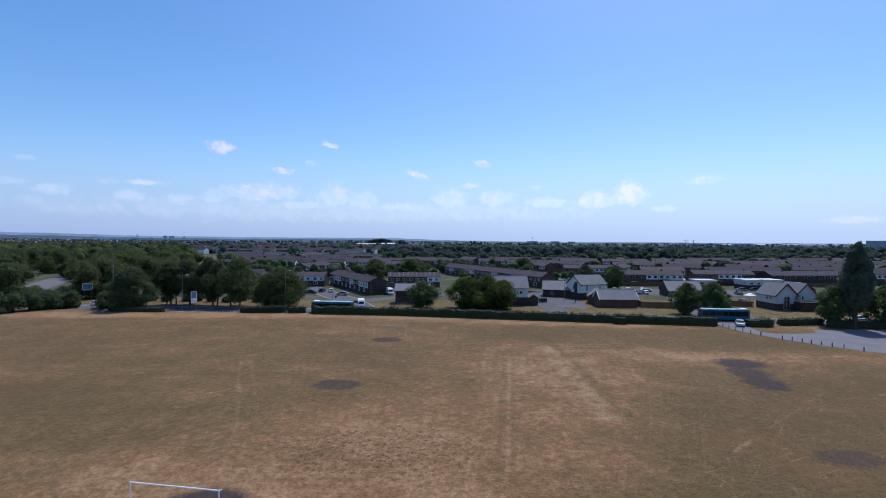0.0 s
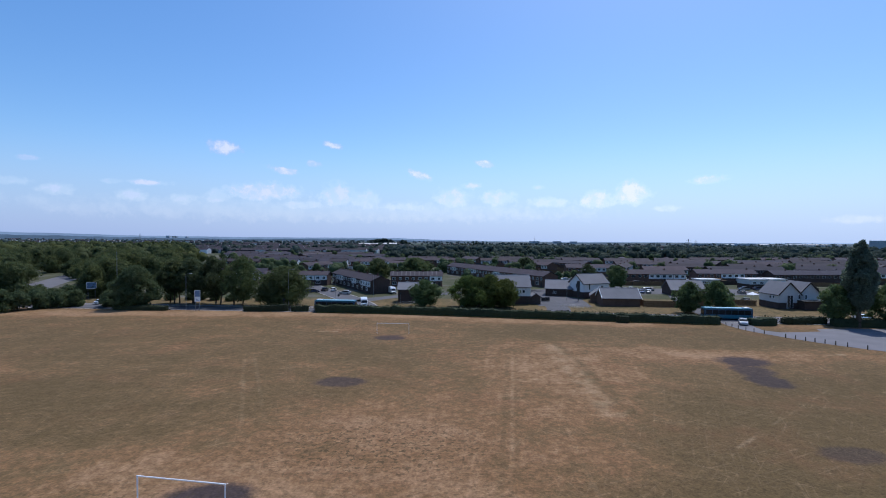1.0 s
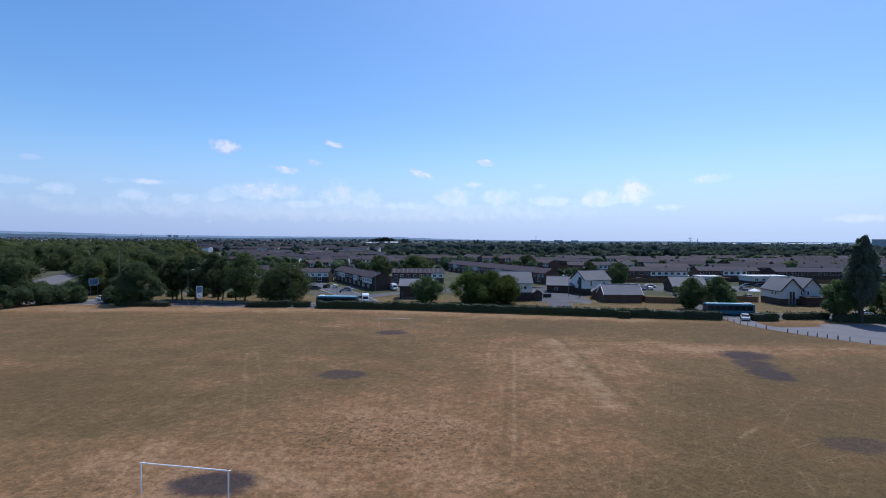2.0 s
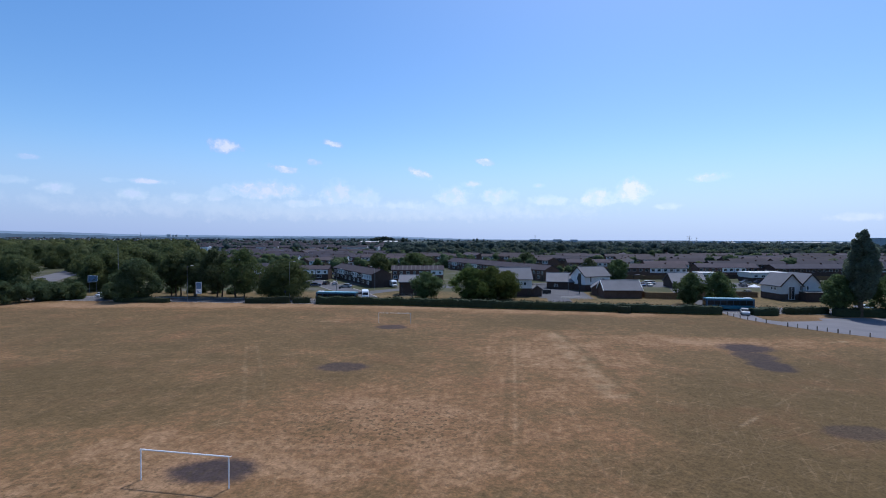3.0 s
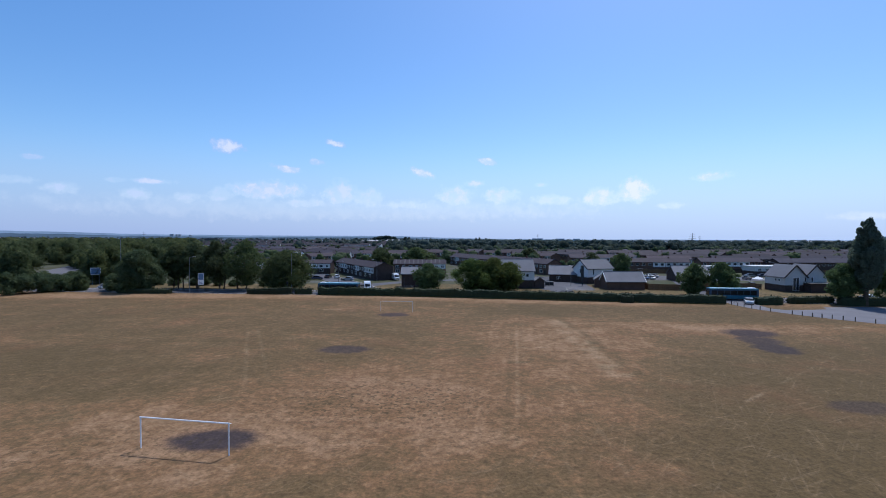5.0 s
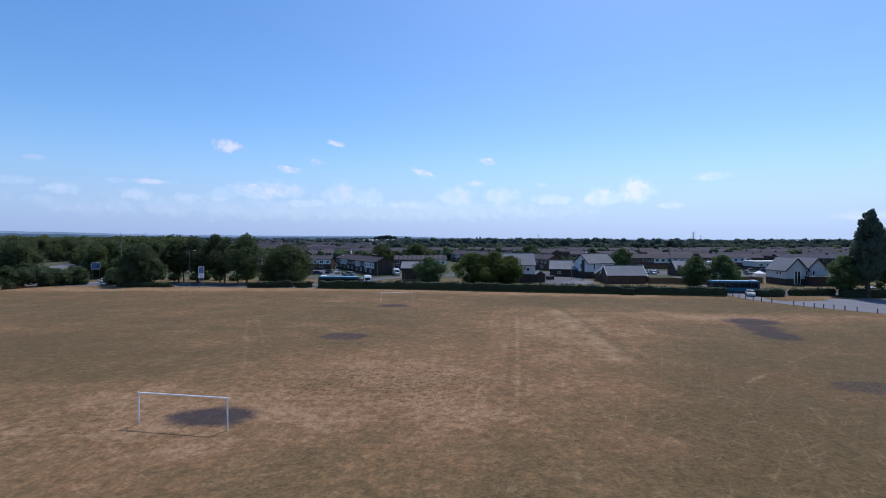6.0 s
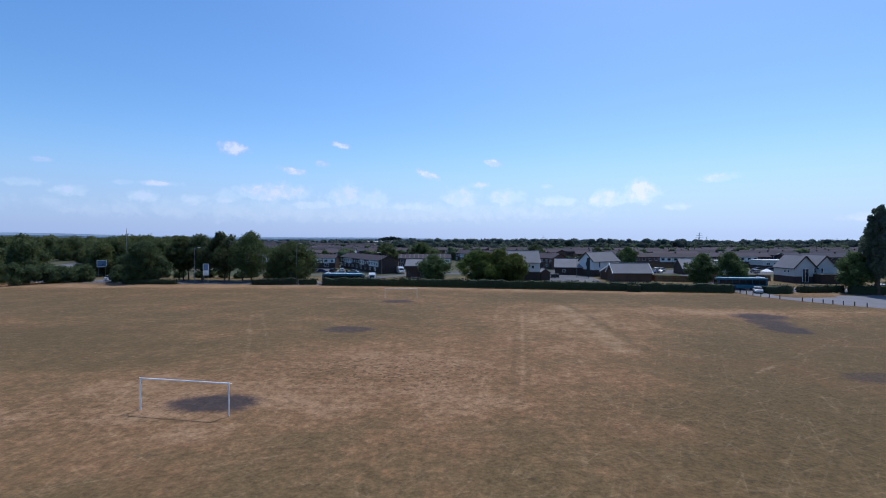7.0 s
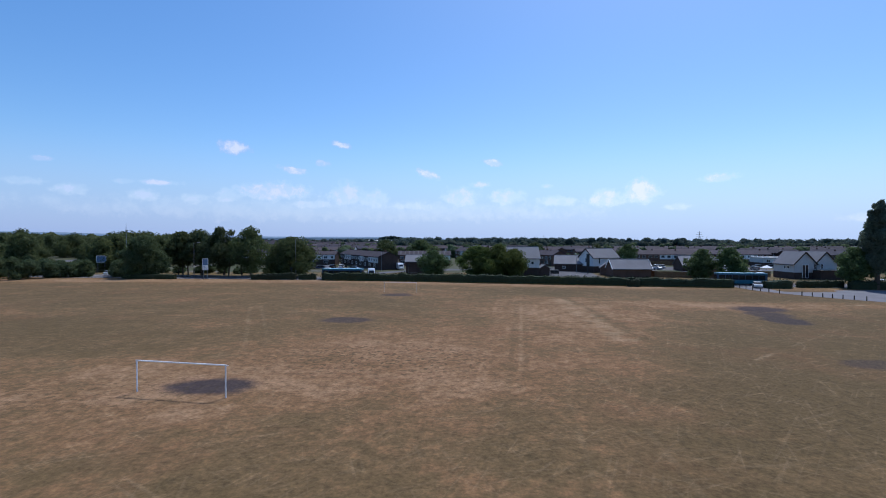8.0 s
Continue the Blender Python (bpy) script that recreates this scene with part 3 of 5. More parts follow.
hedge([(97, 117.6), (104, 116.6), (116, 115)], 2.6, 2.0, "dark shrubs beneath the poplar", 10, 60)
hedge([(-92, 140.8), (-76, 139.6)], 2.2, 1.3, "low dark hedge under the trees", 9)

tree("tree", -88, 143, 12.2, 11.5, LEAF_DARK, "broad dark green tree at the field edge", 0.05, 18000, 0.2, 11, squash=0.95, lobes=54, lobe=0.6)
tree("tree", -82.5, 154, 13.8, 11.5, LEAF, "slender green tree with several bare stems", 0.27, 7200, 0.21, 12, 3)
tree("tree", -75, 154, 14.5, 11.5, LEAF_DARK, "dark green tree with bare stems", 0.27, 7200, 0.21, 13, 3)
tree("tree", -68, 152, 15.4, 11.5, LEAF_DARK, "tall dark green tree beside the road sign", 0.17, 11000, 0.21, 14, 2, tall=True, lobes=30)
tree("tree", -59.5, 151.5, 15.2, 12.5, LEAF, "tall green tree with a pointed top beside the road", 0.15, 11500, 0.21, 15, 2, tall=True, lobes=34)
tree("tree", -46, 148.5, 12, 15.5, LEAF, "broad green tree on the grass verge", 0.08, 14949, 0.21, 16)
tree("tree", -2.5, 149, 8.2, 9.8, LEAF, "small rounded green tree behind the hedge", 0.1, 7359, 0.18, 17)
tree("tree", 10.8, 149, 9.4, 11, LEAF_LIGHT, "bright green bushy tree behind the road", 0.05, 9660, 0.18, 18)
tree("tree", 13.8, 147.8, 9.0, 9, LEAF_LIGHT, "bright green bushy tree amid a clump", 0.05, 8600, 0.18, 34)
tree("tree", 17, 148.5, 9.9, 11, LEAF_LIGHT, "bright green bushy tree in a clump", 0.05, 10580, 0.18, 19)
tree("tree", 22, 148, 8.6, 8.5, LEAF_LIGHT, "bright green tree at the end of a clump", 0.05, 6899, 0.18, 20)
tree("tree", 71.8, 137.5, 8.9, 7.4, LEAF, "rounded green tree beside the side road", 0.08, 8280, 0.18, 21)
tree("tree", 79, 134.5, 9.4, 8.3, LEAF, "rounded green tree at the car park entrance", 0.08, 9200, 0.18, 22)
tree("tree", 99.6, 119.5, 9.8, 8.4, LEAF, "rounded unseen green tree added to shade the car park", 0.2, 9200, 0.18, 23)
tree("poplar", 102.1, 116, 20.4, 6.6, LEAF_POPLAR, "very tall dark green poplar behind the car park", 0.21, 34000, 0.2, 24, tall=True, squash=1.4, lobes=64)
tree("tree", 110.5, 117, 10.5, 9, LEAF, "dark green tree beside the poplar", 0.06, 9200, 0.2, 25)
# two trees outside the view, added so that their shadows reach the car park
tree("tree", 118, 116.5, 12, 9, LEAF, "unseen green tree added to shade the back of the car park", 0.06, 7000, 0.2, 32)
tree("tree", 126, 113, 12, 10, LEAF, "unseen green tree added to shade the car park", 0.06, 7000, 0.2, 33)
tree("tree", -27.5, 238, 11, 14, LEAF, "green tree between the terraces", 0.1, 5979, 0.26, 26)
tree("tree", -12, 246, 11, 13, LEAF, "green garden tree between the terraces", 0.1, 5600, 0.26, 27)
tree("tree", -12, 292, 9, 17, LEAF, "spreading green tree among the roofs", 0.1, 5520, 0.3, 28)
tree("tree", 77, 206, 9.6, 9, LEAF, "rounded green tree behind the white house", 0.08, 5979, 0.24, 29)
tree("tree", 72, 232, 9, 8, LEAF_DARK, "dark garden tree among the terraces", 0.1, 3219, 0.26, 30)
tree("tree", 55, 300, 9.5, 11, LEAF_DARK, "dark green garden tree among the terraces", 0.1, 3219, 0.33, 31)


def woodland(name, spots, material, label, seed, leaves, size, category="woodland", lobes=7):
    """Many far trees as one mass; each spot is x, y, height, width."""
    rng = np.random.default_rng(seed)
    vs, fs, base = [], [], 0
    tri = []
    for x, y, h, w in spots:
        c, r = crown_lobes(rng, h, w, 0.12, lobes)
        land = np.array((x, y, land_height(x, y)))
        cv, cf = leaf_cores(rng, c, r, 0.62 if leaves > 500 else 0.86 if leaves > 60 else 0.95, 0.9)
        cv[:, 2] = np.maximum(cv[:, 2], -0.2)
        vs.append(cv + land)
        tri.append(cf + base)
        base += len(cv)
        v, f = leaf_cloud(rng, c, r, leaves, size, 0.9, 0.6)
        v[:, 2] = np.maximum(v[:, 2], 0.05)
        vs.append(v + land)
        fs.append(f + base)
        base += len(v)
    me = quick_mesh(name, np.concatenate(vs), np.concatenate(fs), np.concatenate(tri))
    return tagged(link_mesh(name, me, material), label, category, kind="stuff")


rng = np.random.default_rng(5)
belt = []
for i in range(40):
    x = -96 - 1.5 * i + rng.normal()
    near = min(1.0, max(0.0, (-x - 111) / 11))
    belt.append((x, 147 - 15 * near * near * (3 - 2 * near) + 1.3 * rng.normal(), 4.3 + 1.2 * rng.random() + 3.2 * max(0.0, near - 0.3), 4.5 + 2 * rng.random()))
belt += [(-126 - 26 * rng.random(), 150 + 24 * rng.random(), 3.2 + 0.8 * rng.random(), 5 + 2 * rng.random()) for i in range(30)]
belt = [b for b in belt if not (-105.6 < b[0] < -101.4 and b[1] < 153)]
belt += [(-94 + 3.1 * i + rng.normal(), 161 + 5 * rng.random(), 1.6 + 1.3 * rng.random(), 3.4 + 1.5 * rng.random()) for i in range(15) if i % 5 not in (1, 3)]
woodland("shrub_belt", belt, LEAF_DARK, "dense dark shrubs along the field edge", 41, 1100, 0.24, "shrubs")
near_wood = []
while len(near_wood) < 230:
    y = 150 + 190 * rng.random() ** 1.2
    x = -0.56 * y + 6 - (0.6 * y + 60) * rng.random()
    on_road = abs(x - np.interp(y, [174, 201, 229, 254, 330], [-152, -166, -180, -192, -228])) < 10 or (abs(x + 108) < 9 and y < 190)
    sight_line = -0.85 < x / y < -0.735 and y < 244 or -0.85 < x / y < -0.765 and y < 254
    if not on_road and not sight_line and not (x > -112 and y < 205):
        near_wood.append((x, y, 10 + 5 * rng.random(), 8 + (0.5 if y < 185 else 7) * rng.random()))
near_wood += [(y * (-0.9 - 0.09 * rng.random()), y, 6 + 4 * rng.random(), 8 + 2 * rng.random()) for y in np.linspace(186, 262, 16)]
near_wood += [(y * (-0.9 - 0.11 * rng.random()), y, 7.5 + 2.5 * rng.random(), 7 + 2 * rng.random()) for y in np.linspace(148, 190, 20)]
near_wood += [(y * (-0.755 + 0.02 * rng.random()), y, 7 + 3 * rng.random(), 7 + 2 * rng.random()) for y in np.linspace(246, 266, 4)]
near_wood += [(-161, 172, 10, 9), (-172, 181, 11, 10), (-186, 190, 11, 10), (-151, 160, 8, 8), (-178, 170, 11, 10), (-142, 150, 7, 7), (-121, 172, 12, 9), (-118, 168, 11, 9), (-113, 173, 11, 8), (-196, 200, 11, 11), (-204, 212, 12, 11)]
woodland("wood", near_wood, LEAF, "dense dark green wood beside the field", 42, 1900, 0.3)
far_wood = []
while len(far_wood) < 420:
    y = 330 + 700 * rng.random()
    far_wood.append((-0.55 * y + 20 - 0.75 * y * rng.random(), y, 10 + 6 * rng.random(), 11 + 9 * rng.random()))
woodland("wood", far_wood, LEAF, "far dark green wood reaching to the horizon", 43, 420, 0.6)

# ---- buildings ----
WINDOW_MESHES = {}


def grid_frame(xs, zs, y0, y1):
    """One connected frame: the cells of a grid are solid but for the odd inner ones, which are open."""
    bm = bmesh.new()
    v = {(i, j, k): bm.verts.new((x, y, z)) for i, x in enumerate(xs) for j, z in enumerate(zs) for k, y in enumerate((y0, y1))}
    solid = {(i, j) for i in range(len(xs) - 1) for j in range(len(zs) - 1) if not (i % 2 and j % 2)}
    for i, j in solid:
        for k in (0, 1):
            bm.faces.new([v[c] for c in ((i, j, k), (i + 1, j, k), (i + 1, j + 1, k), (i, j + 1, k))])
        for di, dj, a, b in ((-1, 0, (i, j), (i, j + 1)), (1, 0, (i + 1, j), (i + 1, j + 1)), (0, -1, (i, j), (i + 1, j)), (0, 1, (i, j + 1), (i + 1, j + 1))):
            if (i + di, j + dj) not in solid:
                bm.faces.new([v[c] for c in ((*a, 0), (*b, 0), (*b, 1), (*a, 1))])
    bmesh.ops.recalc_face_normals(bm, faces=bm.faces)
    return bm


def window_meshes(w, h):
    key = (w, h)
    if key not in WINDOW_MESHES:
        t = 0.08
        fr = grid_frame([-w / 2, -w / 2 + t, -t / 2, t / 2, w / 2 - t, w / 2] if w > 1.0 else [-w / 2, -w / 2 + t, w / 2 - t, w / 2], [0, t, h - t, h], -0.05, 0.05)
        me1 = bpy.data.meshes.new("window_frame")
        fr.to_mesh(me1)
        fr.free()
        me1.materials.append(WHITE)
        pn = box(-w / 2 + t, w / 2 - t, -0.02, 0.03, t, h - t)
        me2 = bpy.data.meshes.new("pane")
        pn.to_mesh(me2)
        pn.free()
        me2.materials.append(GLASS)
        WINDOW_MESHES[key] = (me1, me2)
    return WINDOW_MESHES[key]


def small_window(parent, x, y, z, w, h):
    """A far window: glazing and frame in one mesh."""
    key = (w, h, "small")
    if key not in WINDOW_MESHES:
        bm = box(-w / 2, w / 2, -0.05, 0.03, 0, h)
        front_face = min(bm.faces, key=lambda f: f.calc_center_median().y)
        bmesh.ops.inset_individual(bm, faces=[front_face], thickness=0.06, depth=-0.02)
        front_face.material_index = 1
        me = bpy.data.meshes.new("window")
        bm.to_mesh(me)
        bm.free()
        me.materials.append(WHITE)
        me.materials.append(GLASS)
        WINDOW_MESHES[key] = me
    ob = new("window", WINDOW_MESHES[key])
    ob.parent = parent
    ob.matrix_local = pose(x, y, z)


def window(parent, x, y, z, w, h, turn=0):
    me1, me2 = window_meshes(w, h)
    fr = new("window", me1)
    fr.parent = parent
    fr.matrix_local = pose(x, y, z, 0, 0, turn)
    pn = new("pane", me2)
    pn.parent = fr


def gable_roof(length, depth, eaves, ridge, over=0.35, thick=0.18):
    half = depth / 2 + over
    drop = (ridge - eaves) / (depth / 2) * over
    out = [(-half, eaves - drop), (0, ridge), (half, eaves - drop), (half, eaves - drop + thick), (0, ridge + thick), (-half, eaves - drop + thick)]
    return prism(out, "x", -length / 2 - over, length / 2 + over)


def gable_walls(length, depth, eaves, ridge, z0=0.0):
    d = depth / 2
    return prism([(-d, z0), (d, z0), (d, eaves), (0, ridge), (-d, eaves)], "x", -length / 2, length / 2)


def house(name, x, y, turn, length, depth, eaves, ridge, wall, roof, label, plinth=None, plinth_h=2.6, front=(), left=(), right=(), door=None, verge=None, category="house", group=""):
    """A gabled house, its ridge along local x and its front towards local -y. front, left, right: windows as (place along the wall, sill, width, height)."""
    root = thing(name, pose(x, y, 0, 0, 0, turn), label, category, group)
    part("wall", gable_walls(length, depth, eaves, ridge - 0.02, plinth_h if plinth else 0.0), wall, root)
    if plinth:
        part("lower_wall", box(-length / 2 - 0.04, length / 2 + 0.04, -depth / 2 - 0.04, depth / 2 + 0.04, -0.1, plinth_h), plinth, root, "darker brick lower wall")
    part("roof", gable_roof(length, depth, eaves, ridge), roof, root)
    bm = box(-length / 2 - 0.3, length / 2 + 0.3, -0.14, 0.14, ridge + 0.1, ridge + 0.26, 0.05)
    part("ridge_cap", bm, roof, root)
    slope = math.hypot(depth / 2 + 0.35, (ridge - eaves) * (1 + 0.7 / depth))
    if verge:
        ang = math.atan2(ridge - eaves, depth / 2)
        for sx in (-1, 1):
            bm = bmesh.new()
            for sy in (-1, 1):
                mid = Matrix.Translation((sx * (length / 2 + 0.38), sy * (depth / 4 + 0.17), (eaves + ridge) / 2 - 0.06)) @ Matrix.Rotation(-sy * ang, 4, "X")
                bmesh.ops.create_cube(bm, size=1, matrix=mid @ Matrix.Diagonal((0.08, slope, 0.34, 1)))
            part("bargeboard", bm, verge, root, "bargeboard along the gable")
    part("gutter", box(-length / 2 - 0.3, length / 2 + 0.3, -depth / 2 - 0.5, -depth / 2 - 0.38, eaves - 0.3, eaves - 0.18), BLACK, root)
    off = 0.05 if plinth else 0.0
    for u, z, w, h in front:
        window(root, u, -depth / 2 - 0.03 - (off if z < plinth_h else 0), z, w, h)
    for u, z, w, h in left:
        window(root, -length / 2 - 0.03 - (off if z < plinth_h else 0), u, z, w, h, -90)
    for u, z, w, h in right:
        window(root, length / 2 + 0.03 + (off if z < plinth_h else 0), u, z, w, h, 90)
    if door is not None:
        part("door", box(door - 0.45, door + 0.45, -depth / 2 - 0.1, -depth / 2 + 0.02, 0, 2.05, 0.02), DARK_TIMBER, root)
    return root


def terrace(x, y, turn, units, wall, cladding, roof, label, eaves=5.0, ridge=6.9, depth=8.0, unit=5.6, chimneys=True, ribs=False, clad=None):
    """A row of two-storey houses; each has a clad upper front, windows, a door and a chimney."""
    length = units * unit
    root = thing("terraced_house_row", pose(x, y, 0, 0, 0, turn), label, "terraced houses", "estate terraces")
    part("wall", gable_walls(length, depth, eaves, ridge - 0.02), wall, root)
    part("roof", gable_roof(length, depth, eaves, ridge), roof, root)
    if ribs:
        ang = math.atan2(ridge - eaves, depth / 2)
        run = math.hypot(ridge - eaves, depth / 2)
        for k in range(int(length / 1.9)):
            bm = bmesh.new()
            bmesh.ops.create_cube(bm, size=1, matrix=Matrix.Translation((-length / 2 + 0.9 + 1.9 * k, -depth / 4, (eaves + ridge) / 2 + 0.2)) @ Matrix.Rotation(ang, 4, "X") @ Matrix.Diagonal((0.5, run, 0.06, 1)))
            part("roof_batten", bm, TILE_PALE, root, "pale roof strip")
    for i in range(units):
        u = -length / 2 + unit * (i + 0.5)
        if cladding and (i in clad if clad else i % 5 != 0):
            part("cladding_panel", box(u - unit / 2 + 0.1, u + unit / 2 - 0.1, -depth / 2 - 0.06, -depth / 2 + 0.02, 2.5, eaves - 0.15), cladding, root, "white clad upper front")
        window(root, u - 1.3, -depth / 2 - 0.09, eaves - 1.75, 1.5, 1.15)
        window(root, u + 1.4, -depth / 2 - 0.09, eaves - 1.75, 1.2, 1.15)
        window(root, u - 1.2, -depth / 2 - 0.03, 0.9, 1.9, 1.3)
        part("door", box(u + 1.0, u + 1.95, -depth / 2 - 0.06, -depth / 2 + 0.02, 0, 2.05), DARK_TIMBER, root)
        part("party_ridge", box(u + unit / 2 - 0.12, u + unit / 2 + 0.12, -0.5, 0.5, ridge + 0.05, ridge + 0.3), roof, root)
        if chimneys and i % 2 == 0:
            part("chimney", box(u - 0.35, u + 0.35, -0.3, 0.3, ridge - 0.3, ridge + 0.9, 0.04), BRICK, root)
    return root


# houses round the road junction
terrace(-62, 218.5, 0, 5, DARK_BRICK, BOARDING, TILE, "dark brick terrace with white boarded upper storey", 4.6, 6.0, clad=(3, 4))
terrace(-32.6, 205.8, -61.3, 9, DARK_BRICK, BOARDING, TILE, "brown-roofed terrace with white panels and blank brick gable", 4.8, 6.5, clad=(1, 2, 5, 7, 8))
terrace(29.5, 251, -63, 16, BRICK, BOARDING, TILE_RED, "long red-brown roofed terrace with white panels and brick gable", 4.7, 6.6, clad=(1, 4, 5, 9, 12))
terrace(-8.5, 215, 2, 4, BRICK, BOARDING, TILE, "brick terrace with ribbed brown roof behind trees", 4.6, 6.2, ribs=True, clad=(3,))
house("brick_garage_block", -6.0, 161.5, 0, 11, 7, 4.3, 6.2, DARK_BRICK, SLATE, "dark brick garage block with pale grey roof", category="garage")
house("rendered_house", 25.3, 159, 0, 11.2, 8.5, 5.6, 9.0, RENDER_WHITE, SLATE, "white rendered house with slate roof and brick lower storey", DARK_BRICK, 2.6, front=((3.4, 3.6, 0.9, 1.0),), right=((0, 3.6, 1.0, 1.1),), door=4.5)
house("porch", 32.6, 157, 90, 4.5, 3.0, 2.4, 3.4, DARK_BRICK, SLATE, "small brick lean-to beside the rendered house", category="outbuilding")
house("brick_bungalow", 47.8, 181, -14, 12.5, 9, 2.8, 5.6, DARK_BRICK, SLATE, "dark brick bungalow with pale slate roof", front=((-3, 1.0, 1.2, 0.9),), category="bungalow")
house("gabled_house", 55.9, 176, 22, 11, 8, 5.2, 8.2, RENDER_WHITE, SLATE, "white rendered house with slate roof and dark gable trim", DARK_BRICK, 2.2, front=((-3, 3.0, 0.7, 2.2), (2.5, 3.4, 1.1, 1.0)), left=((0, 3.4, 0.8, 1.6),), verge=DARK_TIMBER)
house("brick_barn", 58.4, 154, -2, 11.4, 7.2, 2.6, 5.3, BRICK, SLATE, "low brick outbuilding with slate roof and white gable trim", verge=WHITE, category="outbuilding")
house("brick_annexe", 55.3, 162, 74, 7, 6, 2.4, 4.6, BRICK, SLATE, "low brick annexe with slate roof", category="outbuilding")
house("pale_roofed_hall", 94, 184, -6, 12, 10, 2.2, 5.4, DARK_BRICK, SLATE, "low dark brick hall with pale grey roof", category="hall")

# the pair of gables is one house
twin = thing("twin_gabled_house", pose(103.9, 146, 0, 0, 0, 2), "pale rendered house with two gables and slate roofs", "house")
for i, gx in enumerate((3.3, 9.9)):
    bm = gable_walls(8.6, 6.6, 4.4, 7.75)
    bmesh.ops.transform(bm, matrix=pose(gx, 4.3 + i * 0.5, 0, 0, 0, 90), verts=bm.verts)
    part("wall", bm, RENDER_GREY, twin)
    bm = gable_roof(8.6, 6.6, 4.4, 7.8, 0.3)
    bmesh.ops.transform(bm, matrix=pose(gx, 4.3 + i * 0.5, 0.01 * i, 0, 0, 90), verts=bm.verts)
    part("roof", bm, SLATE, twin)
    ang = math.atan2(3.4, 3.3)
    for sx in (-1, 1):
        bm = bmesh.new()
        bmesh.ops.create_cube(bm, size=1, matrix=Matrix.Translation((gx + sx * 1.85, -0.33 + i * 0.5, 6.0)) @ Matrix.Rotation(sx * ang, 4, "Y") @ Matrix.Diagonal((5.2, 0.08, 0.34, 1)))
        part("bargeboard", bm, DARK_TIMBER, twin, "dark bargeboard along the gable")
part("lower_wall", box(-0.06, 13.3, -0.06, 8.6, -0.1, 1.9), DARK_BRICK, twin, "dark brick lower wall")
part("gutter", box(-0.5, -0.36, 0, 8.6, 4.0, 4.12), BLACK, twin)
for u, z, w, h in ((3.3, 0.3, 1.9, 3.9), (6.1, 2.9, 0.7, 1.5), (8.2, 2.9, 0.7, 1.5)):
    window(twin, u, -0.12, z, w, h)
for u in (2.2, 3.6):
    window(twin, -0.1, u, 2.9, 0.8, 0.9, -90)
part("downpipe", tube((6.6, -0.1, 0), (6.6, -0.1, 4.4), 0.06, sides=6), BLACK, twin)
part("porch_roof", box(5.4, 12.6, -3.2, -0.2, 2.5, 2.75, 0.04), BLACK, twin, "dark flat porch roof")
part("porch_wall", box(5.6, 12.4, -3.0, -0.1, -0.1, 2.5), DARK_BRICK, twin)


def fence(p, q, h, label, step=2.4):
    d = Vector((q[0] - p[0], q[1] - p[1], 0))
    root = thing("fence", pose(p[0], p[1], 0, 0, 0, math.degrees(math.atan2(d.y, d.x))), label, "fence")
    n = max(2, round(d.length / step))
    w = d.length / n
    post, rail, board = box(-0.06, 0.06, -0.06, 0.06, -0.1, h + 0.1, 0.01), box(0.06, w - 0.06, 0.03, 0.08, 0, 0.09), box(-0.078, 0.078, -0.012, 0.012, 0.05, h, 0.004)
    sources = [part("post", post, TIMBER, root), part("rail", rail, TIMBER, root), part("board", board, TIMBER, root)]
    sources[1].location.z, sources[2].location.x = h * 0.25, 0.16
    spots = [("post", 0, i * w, 0, 0) for i in range(1, n + 1)]
    spots += [("rail", 1, i * w, 0, z) for i in range(n) for z in (h * 0.25, h * 0.75) if (i, z) != (0, h * 0.25)]
    spots += [("board", 2, 0.16 + 0.165 * k, 0.008 * (k % 2), 0) for k in range(1, int((d.length - 0.1) / 0.165))]
    for name, src, x, y, z in spots:
        c = new(name, sources[src].data)
        c.parent = root
        c.matrix_local = pose(x, y, z)
    return root


fence((65, 150.2), (82, 146.6), 1.9, "brown close-boarded timber garden fence")
fence((65.4, 151), (66, 166), 1.9, "brown timber fence between gardens")
fence((84, 158), (101, 152), 1.8, "dark timber garden fence beside the road")


def far_row(units, roof, wall, light, seed):
    """A simpler row for the middle distance: walls, roof, chimneys and single windows."""
    r = random.Random(seed)
    unit, depth, eaves, ridge = 5.6, 8.0, 4.6, 6.3
    length = units * unit
    root = thing("terraced_house_row", pose(0, -200, 0), "brown-roofed brick terrace in the housing estate", "terraced houses", "estate terraces")
    part("wall", gable_walls(length, depth, eaves, ridge - 0.02), wall, root)
    part("roof", gable_roof(length, depth, eaves, ridge), roof, root)
    for i in range(units):
        u = -length / 2 + unit * (i + 0.5)
        if light and r.random() < light:
            part("cladding_panel", box(u - unit / 2 + 0.1, u + unit / 2 - 0.1, -depth / 2 - 0.06, -depth / 2 + 0.02, 2.4, eaves - 0.12), BOARDING, root, "white clad upper front")
        small_window(root, u - 1.3, -depth / 2 - 0.09, 3.0, 1.5, 1.15)
        small_window(root, u + 1.4, -depth / 2 - 0.09, 3.0, 1.5, 1.15)
        if i % 3 == 1:
            part("chimney", box(u - 0.3, u + 0.3, -0.25, 0.25, ridge - 0.3, ridge + 0.7), BRICK, root)
    return root


